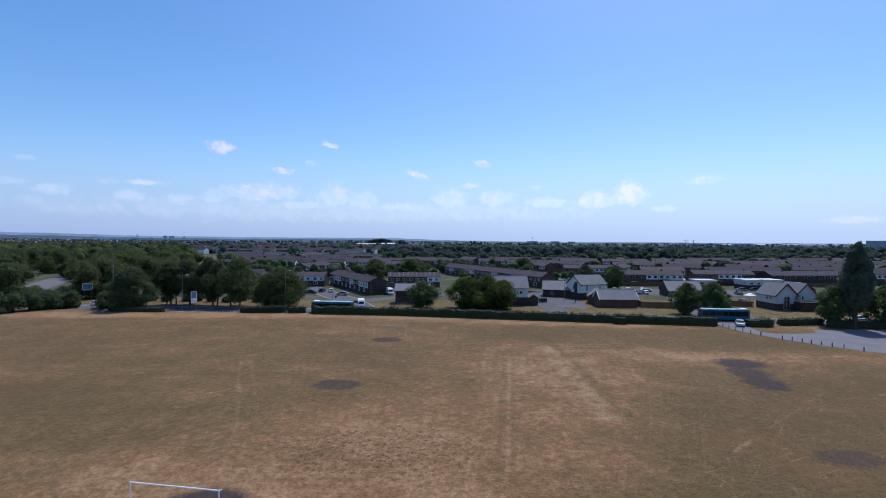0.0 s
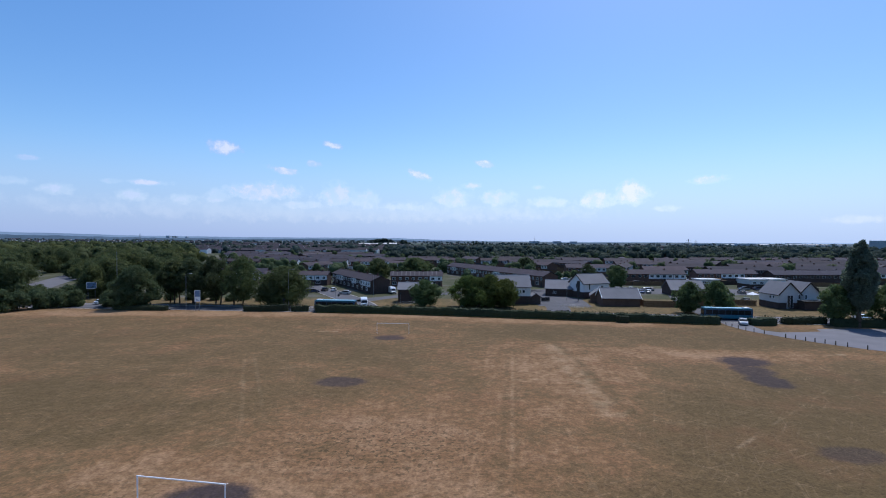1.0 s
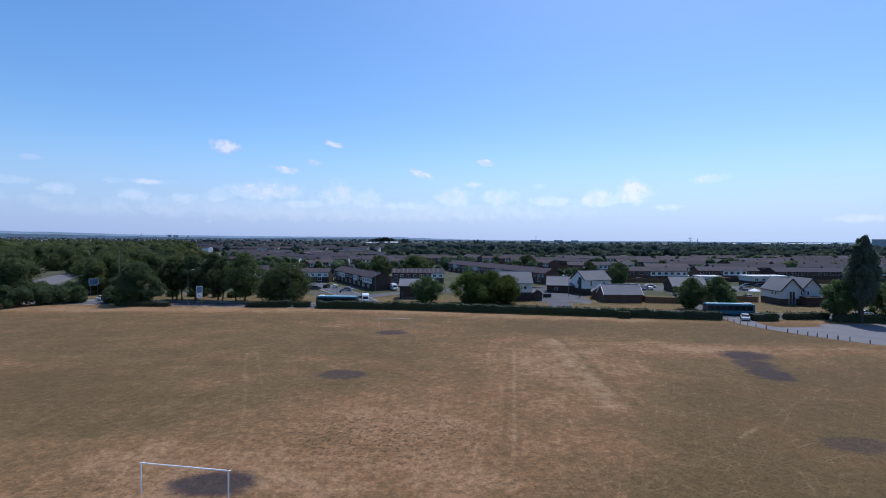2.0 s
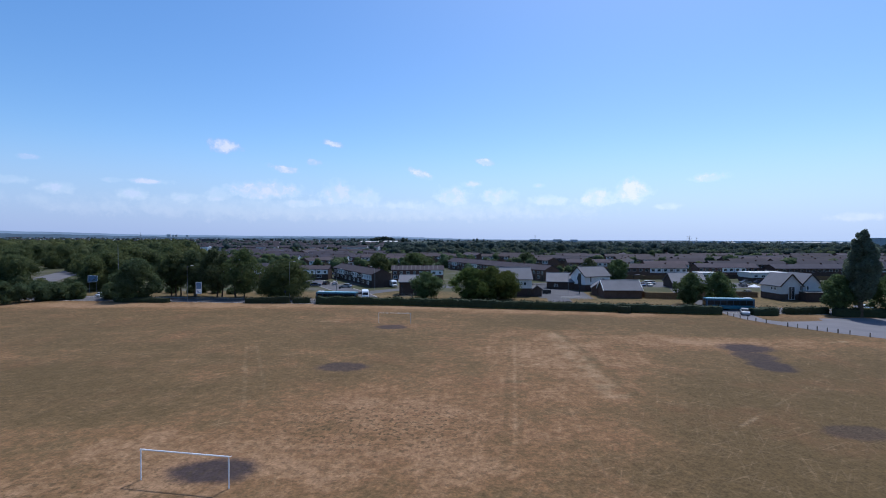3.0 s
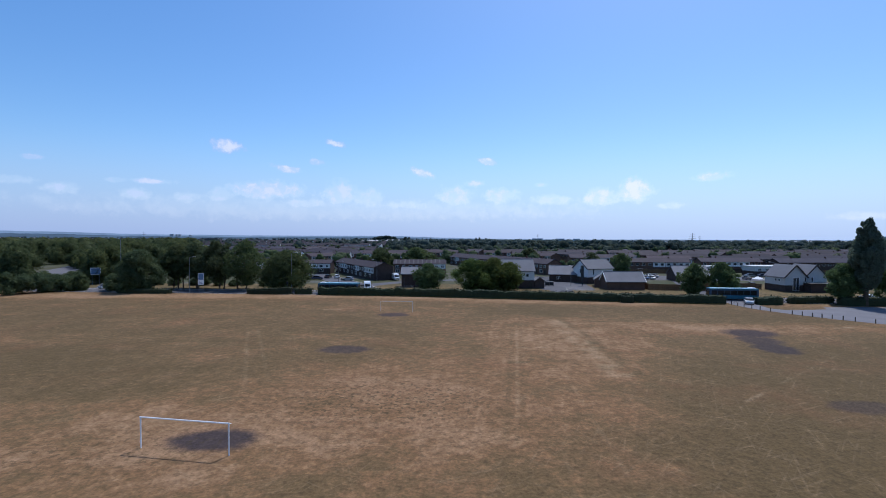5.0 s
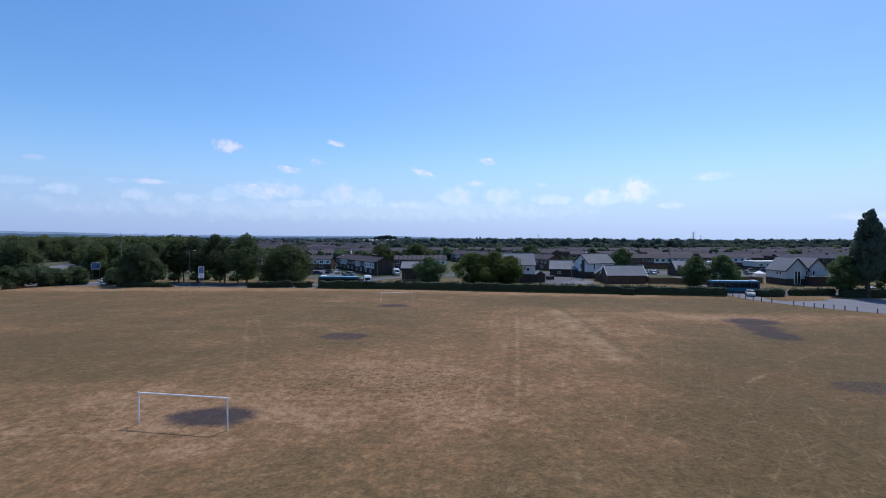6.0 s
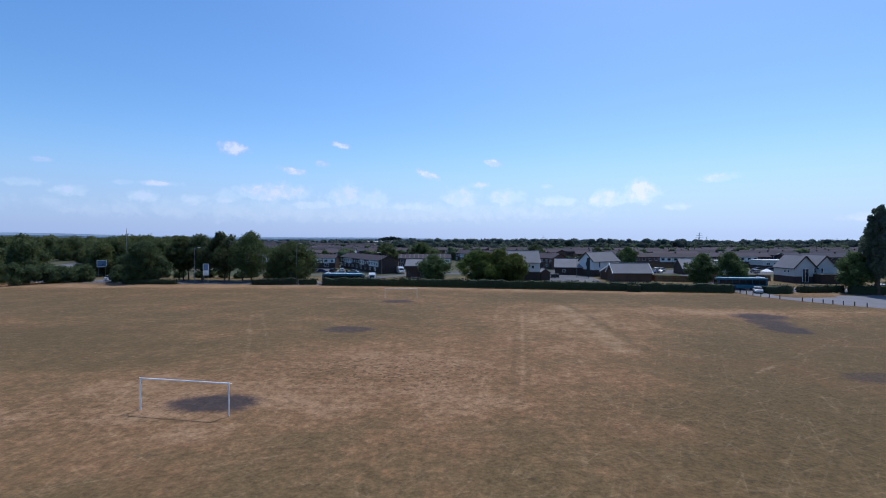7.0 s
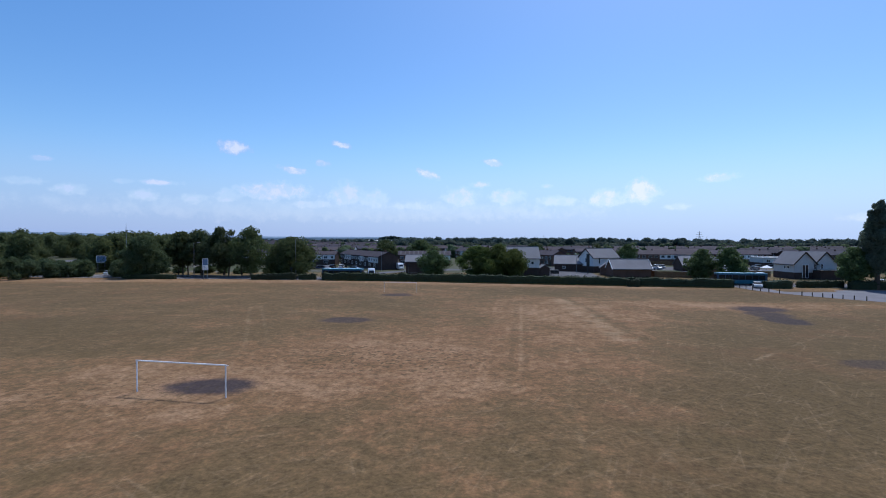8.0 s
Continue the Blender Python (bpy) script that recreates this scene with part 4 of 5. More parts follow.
rows = [far_row(6, TILE, BRICK, 0.5, 1), far_row(5, TILE_RED, BRICK, 0.4, 2), far_row(7, TILE, DARK_BRICK, 0.0, 3), far_row(4, TILE_RED, BRICK, 0.3, 4)]
place = random.Random(9)
first = dict.fromkeys(range(4), True)
ROW_PLACES = []
for k, cx, cy, turn in ((0, 100, 232, -5), (1, 139, 236, -3), (2, 176, 230, 3), (3, 208, 238, -4), (3, -92, 232, 4),
                       (1, 88, 281, -1), (3, 122, 262, -3), (2, 166, 263, -4), (0, 210, 268, -2), (1, 246, 262, 5), (3, 66, 312, -63), (0, 90, 330, -63),
                       (0, -104, 345, 1), (1, -70, 346, 0), (3, -44, 347, 2), (1, -140, 343, 2), (3, -20, 318, -8), (3, -75, 300, 62)):
    m = pose(cx, cy, 0, 0, 0, turn)
    ROW_PLACES.append((cx, cy, (6, 5, 7, 4)[k] * 2.8))
    if first[k]:
        rows[k].matrix_world, first[k] = m, False
    else:
        copy_thing(rows[k], m)
ry = 292
while ry < 540:
    x = -0.42 * ry - 20 * place.random()
    while x < 0.98 * ry:
        k = place.choice((0, 0, 1, 1, 2, 2, 3))
        half = (6, 5, 7, 4)[k] * 2.8
        turn = place.gauss(-4, 6) if place.random() < 0.72 else place.choice((-62, 62, 75, 110))
        cx, cy = x + half, ry + place.gauss(0, 3)
        if place.random() < 0.92 and not (cx > -0.1 * cy and cy > 405) and not (cx < 8 and cy < 366) and not (cx < 105 and cy < 345):
            m = pose(cx, cy, 0, 0, 0, turn)
            ROW_PLACES.append((cx, cy, half))
            if first[k]:
                rows[k].matrix_world, first[k] = m, False
            else:
                copy_thing(rows[k], m)
        x += 2 * half + place.choice((3, 5, 8, 16))
    ry += 20 + 0.012 * ry + place.random() * 5

# taller and odd blocks in the estate
house("white_clad_house", -103, 336, 0, 13, 8, 5, 6.6, BOARDING, TILE, "white clad terrace end among brown roofs", front=((-3, 3.2, 1.5, 1.1), (3, 3.2, 1.5, 1.1)))
house("white_clad_house", -69, 336, 0, 12, 8, 5, 6.6, BOARDING, TILE, "white clad house among brown roofs", front=((-3, 3.2, 1.5, 1.1), (3, 3.2, 1.5, 1.1)))
for x, y, w, d, h, turn, lab in ((116, 209, 8, 7, 3.7, -4, "white flat-roofed estate shop"), (140, 209, 16, 8, 3.9, 4, "white flat-roofed community building")):
    root = thing("flat_roofed_building", pose(x, y, 0, 0, 0, turn), lab, "building")
    part("wall", box(-w / 2, w / 2, -d / 2, d / 2, 2.0, h), RENDER_GREY, root)
    part("lower_wall", box(-w / 2 - 0.03, w / 2 + 0.03, -d / 2 - 0.03, d / 2 + 0.03, -0.1, 2.0), DARK_BRICK, root, "dark brick lower wall")
    part("roof", box(-w / 2 - 0.4, w / 2 + 0.4, -d / 2 - 0.4, d / 2 + 0.4, h, h + 0.35, 0.05), RENDER_GREY, root, "pale flat roof")
    for i in range(int(w / 3.2)):
        window(root, -w / 2 + 2 + 3.2 * i, -d / 2 - 0.06, 2.2, 1.6, 1.0)


def garden_fences():
    """Brown boarded fences and small sheds between the terraces, too many and too far to pick apart."""
    r = random.Random(31)
    v, f = [], []

    def block(x, y, turn, lx, ly, h):
        base, a = len(v), radians(turn)
        for px, py, pz in ((-1, -1, 0), (1, -1, 0), (1, 1, 0), (-1, 1, 0), (-1, -1, h), (1, -1, h), (1, 1, h), (-1, 1, h)):
            qx, qy = px * lx / 2, py * ly / 2
            v.append((x + qx * math.cos(a) - qy * math.sin(a), y + qx * math.sin(a) + qy * math.cos(a), pz))
        f.extend(tuple(base + i for i in q) for q in ((0, 1, 5, 4), (1, 2, 6, 5), (2, 3, 7, 6), (3, 0, 4, 7), (4, 5, 6, 7)))

    for cx, cy, half in ROW_PLACES:
        if cy < 420:
            turn = r.gauss(-4, 3)
            block(cx, cy - 13, turn, 2 * half, 0.08, 1.8)
            for k in range(int(half / 2.8) + 1):
                if r.random() < 0.8:
                    block(cx - half + 5.6 * k, cy - 9, turn, 0.08, 8, 1.75)
                if r.random() < 0.35:
                    block(cx - half + 5.6 * k + 2, cy - 11.5, turn, 2.2, 1.8, 2.1)
                if r.random() < 0.22:
                    block(cx - half + 5.6 * k + 2.6, cy - 5.6, turn, 3.2, 2.6, 2.5)
    me = raw_mesh("garden_fences", v, f)
    for i, face in enumerate(me.polygons):
        face.material_index = (0, 1, 0, 2, 0, 1, 3)[(i // 5) * 5 % 7]
    tagged(link_mesh("garden_fences", me, [TIMBER, DARK_TIMBER, RENDER_GREY, TILE_PALE]), "brown garden fences and sheds between the terraces", "fences", kind="stuff")


garden_fences()

# ---- distance ----
rng = np.random.default_rng(77)
def scatter(n, y0, y1, a, b, hmin, hmax, keep=lambda x, y: True):
    out = []
    while len(out) < n:
        y = y0 + (y1 - y0) * rng.random()
        x = y * (a + (b - a) * rng.random())
        if keep(x, y):
            h = hmin + (hmax - hmin) * rng.random()
            out.append((x, y, h, h * (0.9 + 0.5 * rng.random())))
    return out


def clear_of_rows(x, y):
    along = ((x - 29.5) * 0.454 - (y - 251) * 0.891, (x - 29.5) * 0.891 + (y - 251) * 0.454)
    return (abs(along[0]) > 48 or abs(along[1]) > 8) and all(abs(x - cx) > half + 3 or abs(y - cy) > 8 for cx, cy, half in ROW_PLACES)


woodland("garden_trees", scatter(360, 245, 560, -0.45, 1.0, 3.5, 8.5, clear_of_rows), LEAF_DARK, "garden trees among the terraces", 51, 200, 0.45, "trees", 5)
def belt_gap(x, y):
    return noise.noise((x / 60, y / 26, 8.1)) > -0.28


belt_trees = [(x, y, h * (0.75 + 0.7 * max(0.0, noise.noise((x / 45, y / 90, 2.2)))), w) for x, y, h, w in scatter(520, 418, 600, -0.1, 1.05, 6, 12, belt_gap)]
woodland("tree_belt", belt_trees, LEAF_BELT, "broad belt of trees behind the estate", 57, 380, 0.5, lobes=7)


def in_clumps(x, y):
    return noise.noise((x / 90, y / 60, 3.3)) > -0.1


woodland("tree_belt", scatter(330, 555, 680, -0.1, 1.0, 8.5, 14, in_clumps), LEAF_FAR_HAZED, "tall belt of trees beyond the estate", 52, 260, 0.7, lobes=6)
woodland("tree_belt", scatter(330, 620, 900, -0.6, 1.0, 6.5, 12, in_clumps), LEAF_FAR_HAZED, "belt of trees beyond the estate", 55, 150, 0.8, lobes=5)
woodland("tree_belt", scatter(620, 900, 1500, -1.0, 1.0, 6, 11), LEAF_FAR_HAZED, "far scattered woods and gardens", 53, 60, 1.3, lobes=4)
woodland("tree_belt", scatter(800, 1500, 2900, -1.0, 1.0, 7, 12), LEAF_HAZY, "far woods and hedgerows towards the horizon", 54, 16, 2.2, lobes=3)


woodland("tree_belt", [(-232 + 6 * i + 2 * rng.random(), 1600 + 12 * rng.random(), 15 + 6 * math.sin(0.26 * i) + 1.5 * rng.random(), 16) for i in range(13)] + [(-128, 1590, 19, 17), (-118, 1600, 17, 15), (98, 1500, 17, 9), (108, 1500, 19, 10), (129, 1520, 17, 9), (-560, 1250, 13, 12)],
         LEAF_FAR_HAZED, "dark wooded rise and tall trees on the skyline", 56, 160, 1.2, lobes=6)


def far_roofs():
    """Roofs too far off to count, in one mass: gabled blocks along many short streets."""
    r = random.Random(21)
    v, f = [], []
    for k in range(720):
        y = 660 + 1100 * r.random() ** 1.4 if k < 520 else r.uniform(1400, 3000)
        x = y * (-0.5 + 1.5 * r.random()) if k < 520 else y * r.uniform(-1.0, -0.42)
        if x > -0.08 * y and (y < 900 or r.random() < 0.5):
            x = y * (-0.5 + 0.42 * r.random())
        L, D, h, a = r.uniform(8, 40), 8.5, 5.0, radians(r.gauss(-4, 12))
        base = len(v)
        for lx, ly, lz in ((-L / 2, -D / 2, 0), (L / 2, -D / 2, 0), (L / 2, D / 2, 0), (-L / 2, D / 2, 0), (-L / 2, -D / 2, h), (L / 2, -D / 2, h), (L / 2, D / 2, h), (-L / 2, D / 2, h), (-L / 2, 0, h + 2.2), (L / 2, 0, h + 2.2)):
            v.append((x + lx * math.cos(a) - ly * math.sin(a), y + lx * math.sin(a) + ly * math.cos(a), lz + land_height(x, y)))
        f += [tuple(base + i for i in q) for q in ((0, 1, 5, 4), (1, 2, 6, 9, 5), (2, 3, 7, 6), (3, 0, 4, 8, 7), (4, 5, 9, 8), (6, 7, 8, 9))]
    me = raw_mesh("distant_roofs", v, f)
    ob = tagged(link_mesh("distant_roofs", me, [TILE, RENDER_GREY, WHITE]), "countless distant roofs beyond the estate", "houses", kind="stuff")
    for i, p in enumerate(me.polygons):
        p.material_index = 1 if i // 6 >= 520 and i % 2 else 0 if i % 6 > 3 else 2 if (i // 6) % 9 == 0 else 1 if (i // 6) % 3 == 0 else 0


far_roofs()


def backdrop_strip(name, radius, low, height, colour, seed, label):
    """A far line of land: a low wall of uneven height round the horizon, with aerial haze painted in as a faint blue
    glow.
    """
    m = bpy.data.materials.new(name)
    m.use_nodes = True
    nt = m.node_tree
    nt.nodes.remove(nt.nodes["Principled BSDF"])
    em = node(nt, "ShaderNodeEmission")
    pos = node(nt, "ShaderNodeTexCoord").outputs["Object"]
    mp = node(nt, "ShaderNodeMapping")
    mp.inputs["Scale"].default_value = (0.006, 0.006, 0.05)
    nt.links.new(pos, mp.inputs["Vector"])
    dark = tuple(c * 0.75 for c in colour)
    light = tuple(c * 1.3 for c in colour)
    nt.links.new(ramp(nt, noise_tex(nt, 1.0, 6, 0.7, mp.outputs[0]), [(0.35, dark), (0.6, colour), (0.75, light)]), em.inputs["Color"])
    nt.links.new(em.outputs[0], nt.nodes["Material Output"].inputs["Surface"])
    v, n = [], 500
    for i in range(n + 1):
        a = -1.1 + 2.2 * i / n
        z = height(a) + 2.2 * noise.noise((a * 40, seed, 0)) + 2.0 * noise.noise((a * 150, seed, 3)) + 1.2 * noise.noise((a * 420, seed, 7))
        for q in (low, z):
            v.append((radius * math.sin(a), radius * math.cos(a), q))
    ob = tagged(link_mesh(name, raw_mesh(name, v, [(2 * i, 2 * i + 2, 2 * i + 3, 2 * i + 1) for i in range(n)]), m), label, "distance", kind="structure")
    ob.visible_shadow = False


def west(a):
    return min(1.0, max(0.0, (-a - 0.6) / 0.14))


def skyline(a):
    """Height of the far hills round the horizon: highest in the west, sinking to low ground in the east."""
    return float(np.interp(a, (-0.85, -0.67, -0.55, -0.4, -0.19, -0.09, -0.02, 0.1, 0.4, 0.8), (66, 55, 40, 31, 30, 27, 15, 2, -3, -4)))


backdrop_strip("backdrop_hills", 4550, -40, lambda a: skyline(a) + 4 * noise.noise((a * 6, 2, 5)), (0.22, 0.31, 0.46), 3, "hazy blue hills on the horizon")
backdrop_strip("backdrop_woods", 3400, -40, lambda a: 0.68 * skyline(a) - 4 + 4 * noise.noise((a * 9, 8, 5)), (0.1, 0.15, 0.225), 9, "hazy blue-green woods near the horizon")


def far_block(name, x, y, w, d, h, material, label, category="building", turn=0):
    z = land_height(x, y)
    root = thing(name, pose(x, y, z, 0, 0, turn), label, category)
    part("wall", box(-w / 2, w / 2, -d / 2, d / 2, -2, h), material, root)
    part("roof", box(-w / 2 - 0.5, w / 2 + 0.5, -d / 2 - 0.5, d / 2 + 0.5, h, h + 0.6, 0.1), HAZY_CONCRETE, root)
    return root


for x, y, turn, length, depth, eaves, ridge, wall, label in (
        (-203, 1400, 0, 74, 44, 4.5, 8.0, RENDER_GREY, "long white-roofed warehouse beyond the estate"), (-146, 1392, 0, 36, 40, 5.5, 9.4, RENDER_WHITE, "bright white-roofed warehouse beyond the estate"),
        (1356, 2300, -4, 46, 50, 7, 10, RENDER_WHITE, "white shed near the horizon"), (1519, 2300, -4, 50, 50, 7, 9.5, RENDER_GREY, "pale shed near the horizon"),
        (1742, 2320, -2, 200, 60, 7, 9.5, RENDER_GREY, "long white shed near the horizon"), (1880, 2300, -4, 16, 40, 7, 9.5, RENDER_WHITE, "small white shed near the horizon")):
    shed = house("warehouse", x, y, turn, length, depth, eaves, ridge, wall, RENDER_GREY if x > 0 else wall, label, category="warehouse")
    shed.location.z = land_height(x, y)
for x, w in ((-1977, 25), (-1941, 13), (-1920, 13), (-1843, 14)):
    far_block("tower_block", x, 3500, w, 16, 32 if w > 20 else 30 if w == 13 else 27, HAZY_CONCRETE, "distant grey tower block on the horizon", "tower block")
far_block("hospital_block", 1585, 1730, 80, 40, 29, HAZY_CONCRETE, "large distant grey block on the horizon", "building")
far_block("office_block", -622, 1300, 34, 18, 13.5, TILE_PALE, "long dark grey block beyond the estate", "building")
for x, w, h in ((1330, 90, 9), (1440, 40, 10), (1560, 110, 11), (1800, 60, 12)):
    far_block("distant_block", x, 2480, w, 40, h, HAZY_CONCRETE, "low grey works building near the horizon", "building")
for x, w in ((590, 60), (735, 44), (840, 36)):
    far_block("distant_block", x, 3100, w, 40, 14.5, HAZY_CONCRETE, "pale distant block on the skyline", "building")


def pylon(x, y, h):
    z = land_height(x, y)
    root = thing("pylon", pose(x, y, z), "grey steel lattice pylon on the horizon", "pylon")
    foot = 0.1 * h
    bm = bmesh.new()
    for sx in (-1, 1):
        for sy in (-1, 1):
            add_tube(bm, (sx * foot, sy * foot, -1), (sx * 0.2 * foot, sy * 0.2 * foot, h * 0.7), 0.004 * h + 0.05, 0.003 * h + 0.04, 4)
            add_tube(bm, (sx * 0.2 * foot, sy * 0.2 * foot, h * 0.7), (0, 0, h), 0.003 * h + 0.04, 0.08, 4)
    for k in range(6):
        a, b = foot * (1 - 0.8 * k / 6), foot * (1 - 0.8 * (k + 1) / 6)
        for s in (-1, 1):
            add_tube(bm, (-a, s * a, h * 0.7 * k / 6), (b, s * b, h * 0.7 * (k + 1) / 6), 0.002 * h + 0.03, 0.002 * h + 0.03, 4)
            add_tube(bm, (a, s * a, h * 0.7 * k / 6), (-b, s * b, h * 0.7 * (k + 1) / 6), 0.002 * h + 0.03, 0.002 * h + 0.03, 4)
    part("lattice", bm, STEEL, root)
    for zz, w in ((0.68, 0.2 * h), (0.8, 0.17 * h), (0.92, 0.13 * h)):
        part("arm", tube((-w, 0, h * zz), (w, 0, h * zz), 0.004 * h + 0.04, sides=4), STEEL, root)


for x, y, h in ((307, 600, 22.4), (735, 1400, 27), (-1120, 1800, 36), (588, 3080, 44)):
    pylon(x, y, h)


# ---- clouds and painted horizon haze on a far backdrop of sky ----
def cloud_backdrop():
    m = bpy.data.materials.new("cloud_and_haze_glow")
    m.use_nodes = True
    nt = m.node_tree
    nt.nodes.remove(nt.nodes["Principled BSDF"])
    pos = node(nt, "ShaderNodeTexCoord").outputs["UV"]
    wob_n = noise_tex(nt, 26, 6, 0.62, pos)
    fine_n = noise_tex(nt, 70, 5, 0.6, pos)
    wob = math_node(nt, "MULTIPLY", math_node(nt, "SUBTRACT", math_node(nt, "ADD", math_node(nt, "MULTIPLY", wob_n, 0.6), math_node(nt, "MULTIPLY", fine_n, 0.4)), 0.5), 3.6)
    total = None
    for x, y, a, b, turn, k in CLOUDS:
        s = math_node(nt, "MULTIPLY", spot(nt, pos, x, y, a, b, turn, 0.45, wob), min(1.0, k * 1.12))
        total = s if total is None else math_node(nt, "MAXIMUM", total, s)
    sp = node(nt, "ShaderNodeSeparateXYZ")
    nt.links.new(pos, sp.inputs[0])
    # a glowing band of painted haze that thins out above the horizon
    haze_band = math_node(nt, "MULTIPLY", math_node(nt, "SUBTRACT", 1.0, smooth(nt, sp.outputs[1], 0.0, 0.2)), 0.8)
    total = math_node(nt, "MULTIPLY", total, math_node(nt, "MULTIPLY_ADD", smooth(nt, noise_tex(nt, 42, 4, 0.6, pos), 0.38, 0.6), 0.42, 0.58))
    em = node(nt, "ShaderNodeEmission")
    # haze and clouds are both painted brighter towards the sun's side
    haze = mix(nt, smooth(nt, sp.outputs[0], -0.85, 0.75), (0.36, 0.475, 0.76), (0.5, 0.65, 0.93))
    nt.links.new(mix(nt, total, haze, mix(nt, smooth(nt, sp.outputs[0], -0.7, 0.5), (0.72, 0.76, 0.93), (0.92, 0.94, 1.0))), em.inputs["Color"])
    total = math_node(nt, "MAXIMUM", total, haze_band)
    tr = node(nt, "ShaderNodeBsdfTransparent")
    mx = node(nt, "ShaderNodeMixShader")
    nt.links.new(total, mx.inputs[0])
    nt.links.new(tr.outputs[0], mx.inputs[1])
    nt.links.new(em.outputs[0], mx.inputs[2])
    nt.links.new(mx.outputs[0], nt.nodes["Material Output"].inputs["Surface"])
    v, f, uv = [], [], []
    n = 60
    for i in range(n + 1):
        a = -1.05 + 2.1 * i / n
        for e in (-0.02, 0.32):
            v.append((4700 * math.sin(a), 4700 * math.cos(a), 4700 * e))
            uv.append((a, e))
    f = [(2 * i, 2 * i + 2, 2 * i + 3, 2 * i + 1) for i in range(n)]
    me = raw_mesh("backdrop_clouds", v, f)
    layer = me.uv_layers.new(name="angles")
    for loop in me.loops:
        layer.data[loop.index].uv = uv[loop.vertex_index]
    ob = tagged(link_mesh("backdrop_clouds", me, m), "small white fair-weather clouds and painted horizon haze in a blue sky", "clouds", kind="structure")
    ob.visible_shadow = False


# azimuth and slope above the horizon (both as ratios), half width, half height, turn, strength
def sky_place(px, py):
    """Azimuth and height ratio of a direction given by its place on a flat chart of the sky."""
    x, z = (px - 781) / 857, (424 - py) / 857
    return math.atan(x), z / math.hypot(x, 1)


CLOUDS = []
SMALL_CLOUDS = [(393, 259, 26, 10, -8, 0.95), (587, 256, 15, 5, -12, 0.85), (555, 288, 13, 6, 0, 0.7), (500, 300, 23, 6, -10, 0.9), (738, 307, 20, 7, -18, 0.95), (854, 287, 15, 6, -4, 0.9),
                (832, 326, 15, 6, 0, 0.75), (948, 329, 10, 4, 0, 0.65), (1252, 313, 30, 7, 0, 0.85), (48, 278, 18, 5, 0, 0.8), (265, 322, 30, 5, 0, 0.85), (200, 319, 15, 4, 0, 0.45)]
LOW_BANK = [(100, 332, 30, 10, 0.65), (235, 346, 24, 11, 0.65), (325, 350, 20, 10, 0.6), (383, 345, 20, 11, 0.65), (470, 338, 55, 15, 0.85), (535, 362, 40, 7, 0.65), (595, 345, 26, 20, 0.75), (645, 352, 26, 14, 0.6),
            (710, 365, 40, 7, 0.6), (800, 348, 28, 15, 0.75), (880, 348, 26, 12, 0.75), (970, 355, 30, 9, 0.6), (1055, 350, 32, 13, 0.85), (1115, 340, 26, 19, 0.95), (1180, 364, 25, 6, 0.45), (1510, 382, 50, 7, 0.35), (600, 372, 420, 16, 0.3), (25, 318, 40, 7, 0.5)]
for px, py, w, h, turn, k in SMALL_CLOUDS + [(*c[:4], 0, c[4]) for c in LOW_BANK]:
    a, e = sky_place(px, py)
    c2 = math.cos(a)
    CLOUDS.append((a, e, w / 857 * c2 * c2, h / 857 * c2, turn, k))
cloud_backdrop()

# ---- goals ----
def goal(x, y, turn, half, h, label, r=0.052):
    root = thing("football_goal", pose(x, y, 0, 0, 0, turn), label, "goal", "football goals")
    for sx in (-half, half):
        part("post", tube((sx, 0, -0.1), (sx, 0, h), r, sides=12), WHITE, root)
        part("net_hook_bar", tube((sx, 0, h - 0.04), (sx, 0.35, h - 0.1), 0.02, sides=6), WHITE, root)
    part("crossbar", tube((-half - 0.06, 0, h), (half + 0.06, 0, h), r, sides=12), WHITE, root)


goal(-16.9, 37.4, -9.5, 3.7, 2.38, "white full-size football goal without a net")
goal(-7.9, 106.5, -4.0, 3.5, 2.2, "smaller white football goal without a net", 0.035)


# ---- street furniture ----
def bollard_at(x, y, first=[]):
    m = pose(x, y, 0, 0, 0, x * 37 % 90)
    if first:
        return copy_thing(first[0], m)
    bm = bmesh.new()
    add_box(bm, -0.07, 0.07, -0.07, 0.07, -0.1, 0.85, 0.015)
    ob = tagged(part("bollard", bm, DARK_TIMBER), "dark square timber bollard beside the car park", "bollard", "car park bollards")
    ob.matrix_world = m
    first.append(ob)


for x, y in ((71.6, 118), (71.7, 115.7), (71.9, 113.6), (72.3, 111.4), (72.8, 109.3), (73.7, 107.2), (75.6, 103.2), (76.6, 101.7), (77.5, 100.1), (78.5, 98.9), (79.5, 97.6), (80.6, 96.3), (81.7, 94.8), (83.5, 92.4), (85.8, 90.2), (88.4, 88), (91.2, 85.8), (94.2, 83.8)):
    bollard_at(x, y)


def street_lamp(x, y, h, turn, label="grey steel street lamp beside the road"):
    root = thing("street_lamp", pose(x, y, 0, 0, 0, turn), label, "street lamp", "street lamps")
    part("column", tube((0, 0, -0.1), (0, 0, h), 0.085, 0.05, 8), STEEL, root)
    part("bracket", tube((0, 0, h - 0.1), (1.2, 0, h + 0.15), 0.04, sides=6), STEEL, root)
    part("lamp_head", box(1.0, 1.75, -0.14, 0.14, h + 0.08, h + 0.22, 0.04), RENDER_GREY, root)


for x, y, h, turn in ((-71.3, 141, 10.3, 0), (-42.5, 143.5, 11.5, 0), (44.6, 163, 6.6, 90), (-33, 163, 8, 0), (-22, 176, 8, 180), (-156.5, 179, 9.3, 0), (110, 160, 8, 180), (60, 200, 8, 0)):
    street_lamp(x, y, h, turn)


